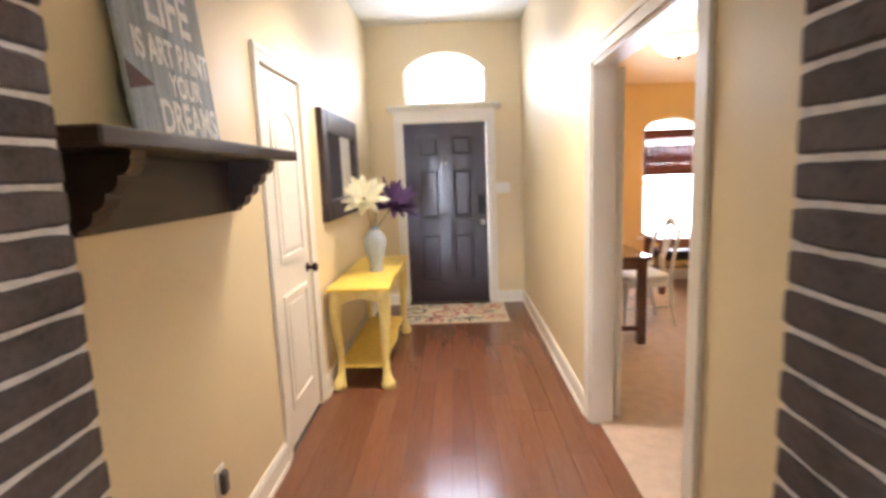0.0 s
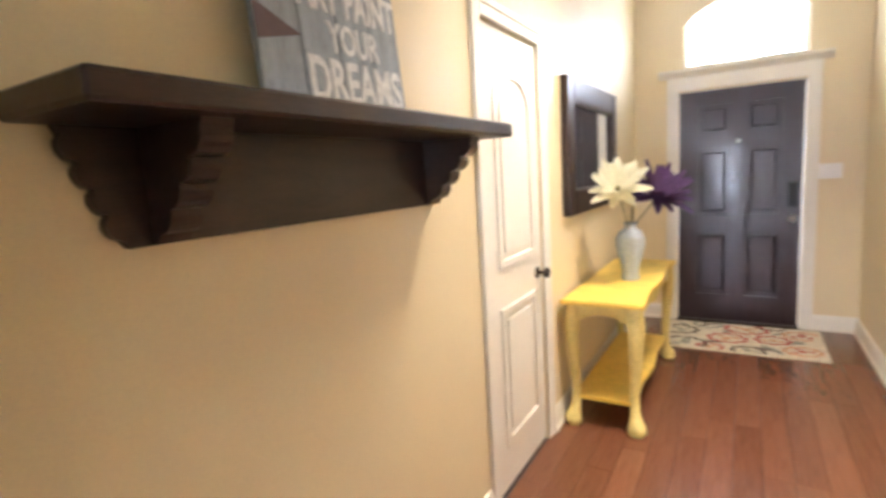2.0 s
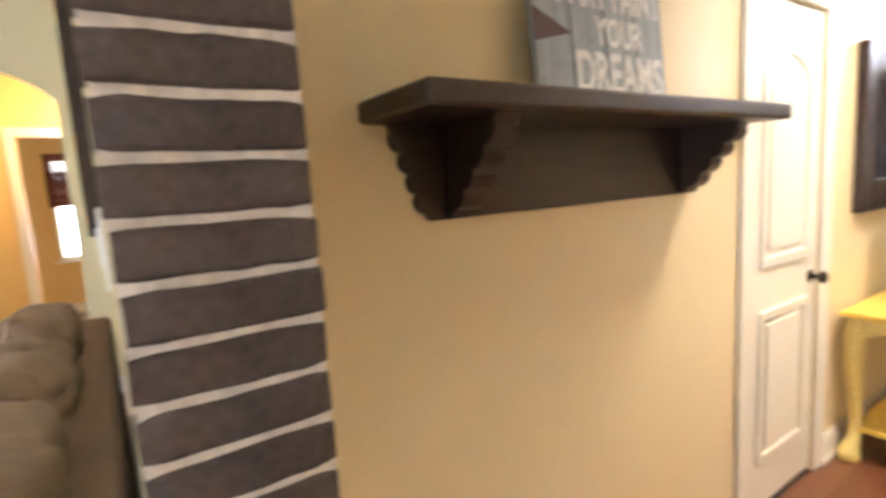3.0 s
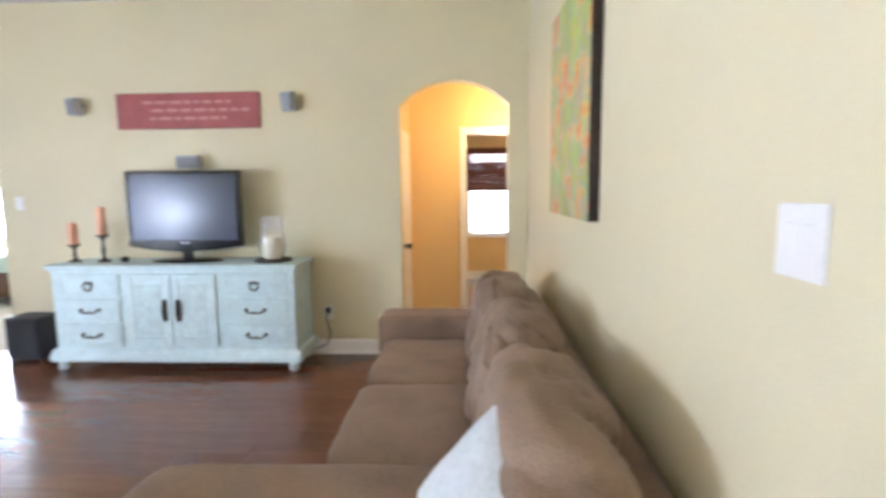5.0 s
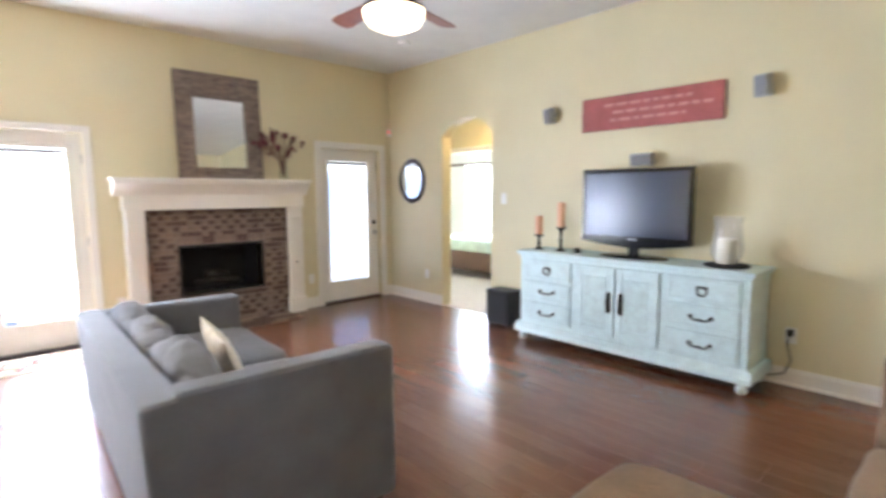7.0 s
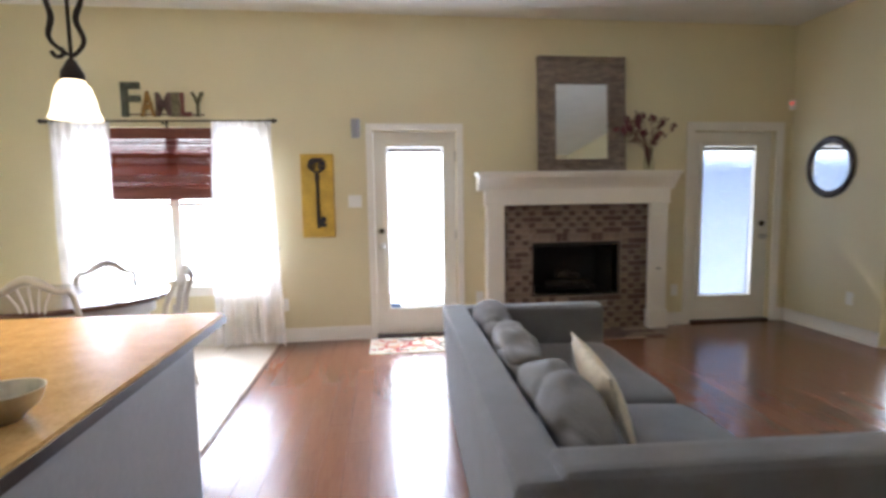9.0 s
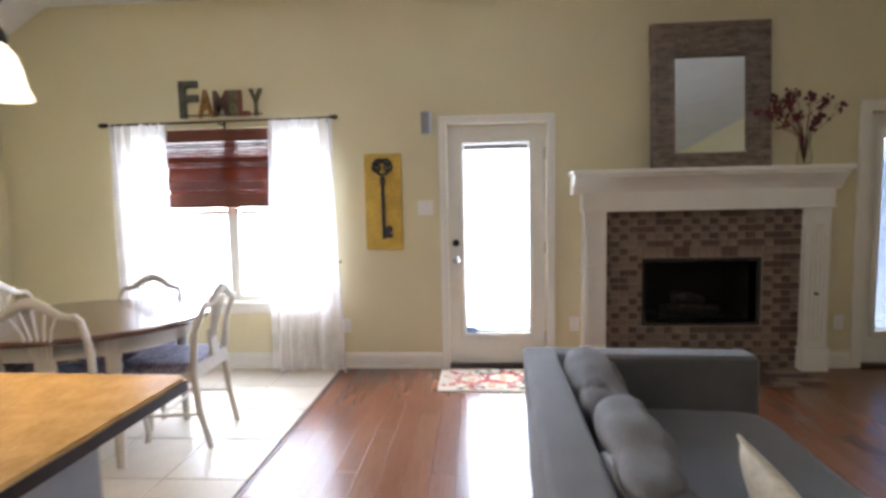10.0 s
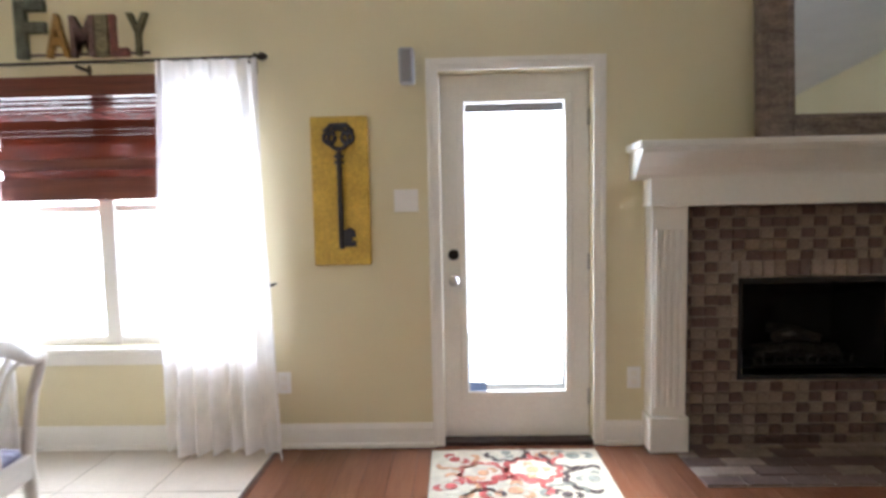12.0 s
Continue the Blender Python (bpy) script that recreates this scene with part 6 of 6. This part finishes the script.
# kitchen peninsula
ci = thing("kitchen_counter", "tan granite counter on a grey painted peninsula", "counter")
bm = prism(bmesh.new(), [(0.715, 0.42), (0.715, -2.575), (0.745, -2.605), (2.55, -2.66), (2.55, 0.42)], "z", 0.885, 0.92)
bmesh.ops.bevel(bm, geom=[e for e in bm.edges if abs(e.verts[0].co.z - e.verts[1].co.z) < 1e-5], offset=0.008, segments=2, affect="EDGES")
part("worktop", bm, COUNTER, ci)
# thin dark strips stand in for the shade along the worktop's edges
bm = bmesh.new()
box(bm, 0.712, 0.716, -2.575, 0.42, 0.886, 0.913)
box(bm, 0.745, 2.55, -2.61, -2.60, 0.886, 0.890)
part("edge_band", bm, ESPRESSO, ci, "dark strips standing in for shade on the counter edge")
boxpart("base", (0.75, 2.52, -2.29, 0.40, 0.0, 0.885), CABINET_GREY, ci, 0.004)
boxpart("end_panel", (0.738, 0.75, -2.29, 0.40, 0.0, 0.885), CABINET_GREY, ci, 0.002)
boxpart("toe_board", (0.726, 0.738, -2.30, 0.40, 0.0, 0.12), TRIM, ci, 0.003)
bwl = thing("chrome_bowl", "small shiny chrome bowl on the counter", "bowl", pose(0.86, -1.62, 0.92))
part("bowl", turned(bmesh.new(), [(0.03, 0), (0.035, 0.008), (0.06, 0.03), (0.072, 0.062), (0.068, 0.062), (0.055, 0.03), (0.02, 0.012)], 28), NICKEL, bwl, "", True)

pn = thing("pendant_lamp", "scrolled dark iron pendant lamp with a lit glass bell", "pendant lamp", pose(1.225, -2.62, 0.025))
part("glass_shade", turned(bmesh.new(), [(0.089, 1.645), (0.083, 1.656), (0.075, 1.68), (0.068, 1.72), (0.055, 1.762), (0.030, 1.792)], 28, caps=False), BELL_GLASS, pn, "lit frosted glass bell", True)
part("socket_cup", turned(bmesh.new(), [(0.042, 1.784), (0.039, 1.812), (0.023, 1.842), (0.013, 1.862)], 18), METAL_DARK, pn, "", True)
part("stem", tube(bmesh.new(), [(0, 0, 1.855), (0, 0, 2.45), (0, 0, H - 0.03)], 0.007, 8), METAL_DARK, pn, "", True)
bm = bmesh.new()
for s, sc in ((1, 1.0), (-1, 0.55)):
    pts = []
    for k in range(20):
        f = k / 19
        pts.append((s * sc * 0.072 * math.sin(math.pi * f) + s * 0.02 * math.sin(3 * math.pi * f), 0.012 * s, 1.875 + 0.27 * f))
    tube(bm, pts, [0.011 - 0.004 * abs(2 * k / 19 - 1) for k in range(20)], 8)
for cx, cz, r, sgn in ((0.045, 2.14, 0.022, 1), (0.040, 1.89, 0.024, -1), (-0.032, 2.115, 0.018, -1)):
    tube(bm, [(cx + r * (1 - 0.5 * k / 14) * math.cos(sgn * 4.4 * k / 14), 0.0, cz + r * (1 - 0.5 * k / 14) * math.sin(sgn * 4.4 * k / 14)) for k in range(15)], 0.008, 7)
part("scrollwork", bm, METAL_DARK, pn, "curled wrought iron scrolls", True)
part("canopy", turned(bmesh.new(), [(0.06, H - 0.025), (0.06, H - 0.04), (0.02, H - 0.065)], 18), METAL_DARK, pn, "", True)

# ---- bedroom seen through the narrow arch ----
bd = thing("bed", "low dark bed with pale mint bedding under the window", "bed")
boxpart("bed_frame", (-7.1, -5.95, -6.6, -4.4, 0.12, 0.46), TABLE_TOP, bd, 0.02)
part("mattress", soft_placed(1.12, 2.1, 0.24, (-6.53, -5.5, 0.55), k=9, n=9, seed=3), material("mint bedding", (0.56, 0.68, 0.62), 0.9, vary=0.1), bd, "", True)
for x in (-7.0, -6.05):
    for y in (-6.5, -4.5):
        boxpart("leg", (x - 0.03, x + 0.03, y - 0.03, y + 0.03, 0.006, 0.12), TABLE_TOP, bd, 0.003)
for y in (-6.58, -4.42):
    boxpart("post", (-6.00, -5.95, y - 0.025, y + 0.025, 0.12, 1.95), TABLE_TOP, bd, 0.004)
boxpart("canopy_rail", (-5.995, -5.955, -6.6, -4.4, 1.90, 1.94), TABLE_TOP, bd, 0.003)
bc = thing("bedroom_curtain", "cream curtain beside the bedroom window", "curtain")
bm = bmesh.new()
rows = []
for j in range(9):
    rows.append([bm.verts.new((-7.12 + 0.03 * math.sin(i * 1.1 + j * 0.2), -5.72 + 0.012 * i * 2.2, 2.15 - j * 0.26)) for i in range(30)])
for a, b in zip(rows, rows[1:]):
    for i in range(29):
        bm.faces.new((a[i], a[i + 1], b[i + 1], b[i]))
part("cloth", bm, CREAM_CLOTH, bc, "", True)


# ---- pieces: bricks, tiles, planks ----
def piece(name, dims, mat, bevel=0.003):
    bm = box(bmesh.new(), *dims, bevel)
    data = bpy.data.meshes.new(name)
    bm.to_mesh(data)
    bm.free()
    data.materials.append(mat)
    return data


rnd = random.Random(77)
# brick jambs of the hall opening
def rough_brick(k):
    """A brick with worn, uneven arrises along its length."""
    bm = bmesh.new()
    rings = []
    hx, hz, r = 0.016, 0.0262, 0.005
    prof = [(-hx, -hz), (hx - r, -hz), (hx, -hz + r), (hx, hz - r), (hx - r, hz), (-hx, hz)]
    for q in range(8):
        y = -0.1015 + 0.203 * q / 7
        pinch = 0.004 if q in (0, 7) else 0.0
        rings.append([bm.verts.new((u - (pinch if u > 0 else 0) + (0.0022 * noise.noise(Vector((q * 1.7, n * 0.9, k * 5.1))) if u > 0 else 0), y + 0.002 * noise.noise(Vector((n * 2.3, k, q))), v * (1 - pinch * 8) + 0.0034 * noise.noise(Vector((q * 1.3 + k * 9, n * 0.4, 4.0))))) for n, (u, v) in enumerate(prof)])
    for p, q in zip(rings, rings[1:]):
        for n in range(6):
            bm.faces.new((p[n], p[(n + 1) % 6], q[(n + 1) % 6], q[n]))
    bm.faces.new(rings[0][::-1])
    bm.faces.new(rings[-1])
    bmesh.ops.recalc_face_normals(bm, faces=bm.faces[:])
    d = bpy.data.meshes.new("brick")
    bm.to_mesh(d)
    bm.free()
    d.materials.append(BRICK_DARK)
    return d


data = [rough_brick(k) for k in range(6)]
for x, s in ((-0.30, 1), (0.84, -1)):
    jamb = structure(mesh("brick_jamb", box(bmesh.new(), min(x, x + s * 0.024), max(x, x + s * 0.024), N + 0.003, N + 0.203, 0, 2.60), MORTAR), "dark brick lining of the hall opening with pale mortar", "brickwork")
    for k in range(39):
        b = new("brick", data[rnd.randrange(6)])
        b.parent = jamb
        b.matrix_local = pose(x + s * 0.0165 + rnd.uniform(-0.002, 0.002), N + 0.103 + rnd.uniform(-0.003, 0.003), 0.0656 + 0.0632 * k, rnd.uniform(-0.6, 0.6), 0, 0 if s > 0 else 180)
bm = box(bmesh.new(), -0.30, 0.84, N + 0.003, N + 0.203, 2.576, 2.60)
structure(mesh("brick_head", bm, MORTAR), "mortar soffit of the hall opening", "brickwork")

# mottled bricks of the hearth surround
small = {}


def hearth_brick(w, h, mat):
    key = (round(w, 3), round(h, 3), mat.name)
    if key not in small:
        small[key] = piece("brick", (-w / 2, w / 2, -0.010, 0.010, -h / 2, h / 2), mat, 0.003)
    return small[key]


rows = 22
ch = 1.286 / rows
for r in range(rows):
    z = ch * (r + 0.5)
    x = -2.60 + (0.0 if r % 2 else -0.064)
    k = 0
    while x < -1.085:
        w = (0.056 if k % 2 == 0 else 0.066)
        x0, x1 = max(x, -2.60), min(x + w, -1.085)
        x += w + 0.009
        k += 1
        if x1 - x0 < 0.02:
            continue
        inside = 0.36 - ch / 2 < z < 0.905 + ch / 2
        if inside:
            if x1 > -2.305 and x0 < -1.385:
                if x0 < -2.305 and -2.305 - x0 > 0.02:
                    x1 = -2.309
                elif x1 > -1.385 and x1 + 1.385 > 0.02:
                    x0 = -1.381
                else:
                    continue
        if 0.905 + ch / 2 <= z < 0.905 + ch * 1.6 and -2.32 < (x0 + x1) / 2 < -1.37:
            continue
        dark = (k % 2 == 1) if rnd.random() < 0.86 else (k % 2 == 0)
        b = new("brick", hearth_brick(round(x1 - x0, 2), round(ch - 0.010, 3), BRICK_RED if dark else BRICK_PALE))
        b.parent = fp
        b.matrix_local = pose((x0 + x1) / 2, S + 0.030 + rnd.uniform(0, 0.003), z)
for k in range(15):
    b = new("soldier_brick", hearth_brick(0.055, 0.082, BRICK_PALE if rnd.random() < 0.75 else BRICK_RED))
    b.parent = fp
    b.matrix_local = pose(-2.29 + k * 0.0617 + 0.014, S + 0.031, 0.957)
hb = next(o for o in scene.objects if o.name == "hearth_base")
hdata = [piece("brick", (-0.094, 0.094, -0.041, 0.041, -0.006, 0.006), mt, 0.003) for mt in (BRICK_RED, BRICK_PALE)]
for r in range(5):
    for k in range(11):
        x = -2.60 + 0.1 + k * 0.197 - (0.098 if r % 2 else 0)
        if -2.52 <= x <= -1.10:
            b = new("brick", hdata[rnd.random() < 0.42])
            b.parent = hb
            b.matrix_local = pose(x, S + 0.048 + r * 0.0895, 0.0045)

# beige floor tiles on the kitchen side
grout = structure(mesh("tile_floor", box(bmesh.new(), 1.115, E, S, N, -0.03, -0.004), GROUT), "beige ceramic tile floor of the breakfast corner", "floor")
tdata = piece("tile", (-0.221, 0.221, -0.221, 0.221, -0.010, 0.0), TILE, 0.003)
nx, ny = int((E - 1.115) / 0.449) + 1, int((N - S) / 0.449) + 1
for i in range(nx):
    for j in range(ny):
        x, y = 1.115 + 0.2245 + 0.449 * i, S + 0.2245 + 0.449 * j
        if x > E or y > N:
            continue
        t = new("tile", tdata)
        t.parent = grout
        t.matrix_local = pose(x, y, 0.0, 0, 0, rnd.choice((0, 90, 180, 270)))
structure(mesh("trim", prism(bmesh.new(), [(1.080, -0.01), (1.120, -0.01), (1.116, 0.004), (1.100, 0.009), (1.084, 0.004)], "y", S, N), TABLE_TOP), "dark wood transition strip between floors", "threshold")

# wood planks, running towards the doors
planks = structure(mesh("plank_floor", box(bmesh.new(), W - 0.05, 1.08, S, N, -0.014, -0.010), SUBFLOOR), "reddish wood plank floor of the living room", "floor")
hall_planks = structure(mesh("hall_plank_floor", box(bmesh.new(), HL, HR + 0.06, N, HF, -0.014, -0.010), SUBFLOOR), "reddish wood plank floor of the hall", "floor")
pdata = {}


def lay(parent, x0, x1, y0, y1, width, length):
    n = max(1, round((x1 - x0) / width))
    wd = (x1 - x0) / n
    for i in range(n):
        y = y0 - rnd.choice((0, 0.2, 0.4, 0.6, 0.8)) * length
        while y < y1:
            a, b = max(y, y0), min(y + length, y1)
            y += length
            if b - a < 0.04:
                continue
            key = (round(wd, 4), round(b - a, 2))
            if key not in pdata:
                pdata[key] = piece("plank", (-wd / 2 + 0.0006, wd / 2 - 0.0006, -key[1] / 2 + 0.0006, key[1] / 2 - 0.0006, -0.012, 0.0), WOOD_FLOOR, 0.0012)
            p = new("plank", pdata[key])
            p.parent = parent
            p.matrix_local = pose(x0 + wd * (i + 0.5), (a + b) / 2, 0.0)


lay(planks, W - 0.04, 1.085, S, N, 0.128, 1.22)
lay(hall_planks, HL, HR + 0.055, N, HF, 0.128, 1.22)
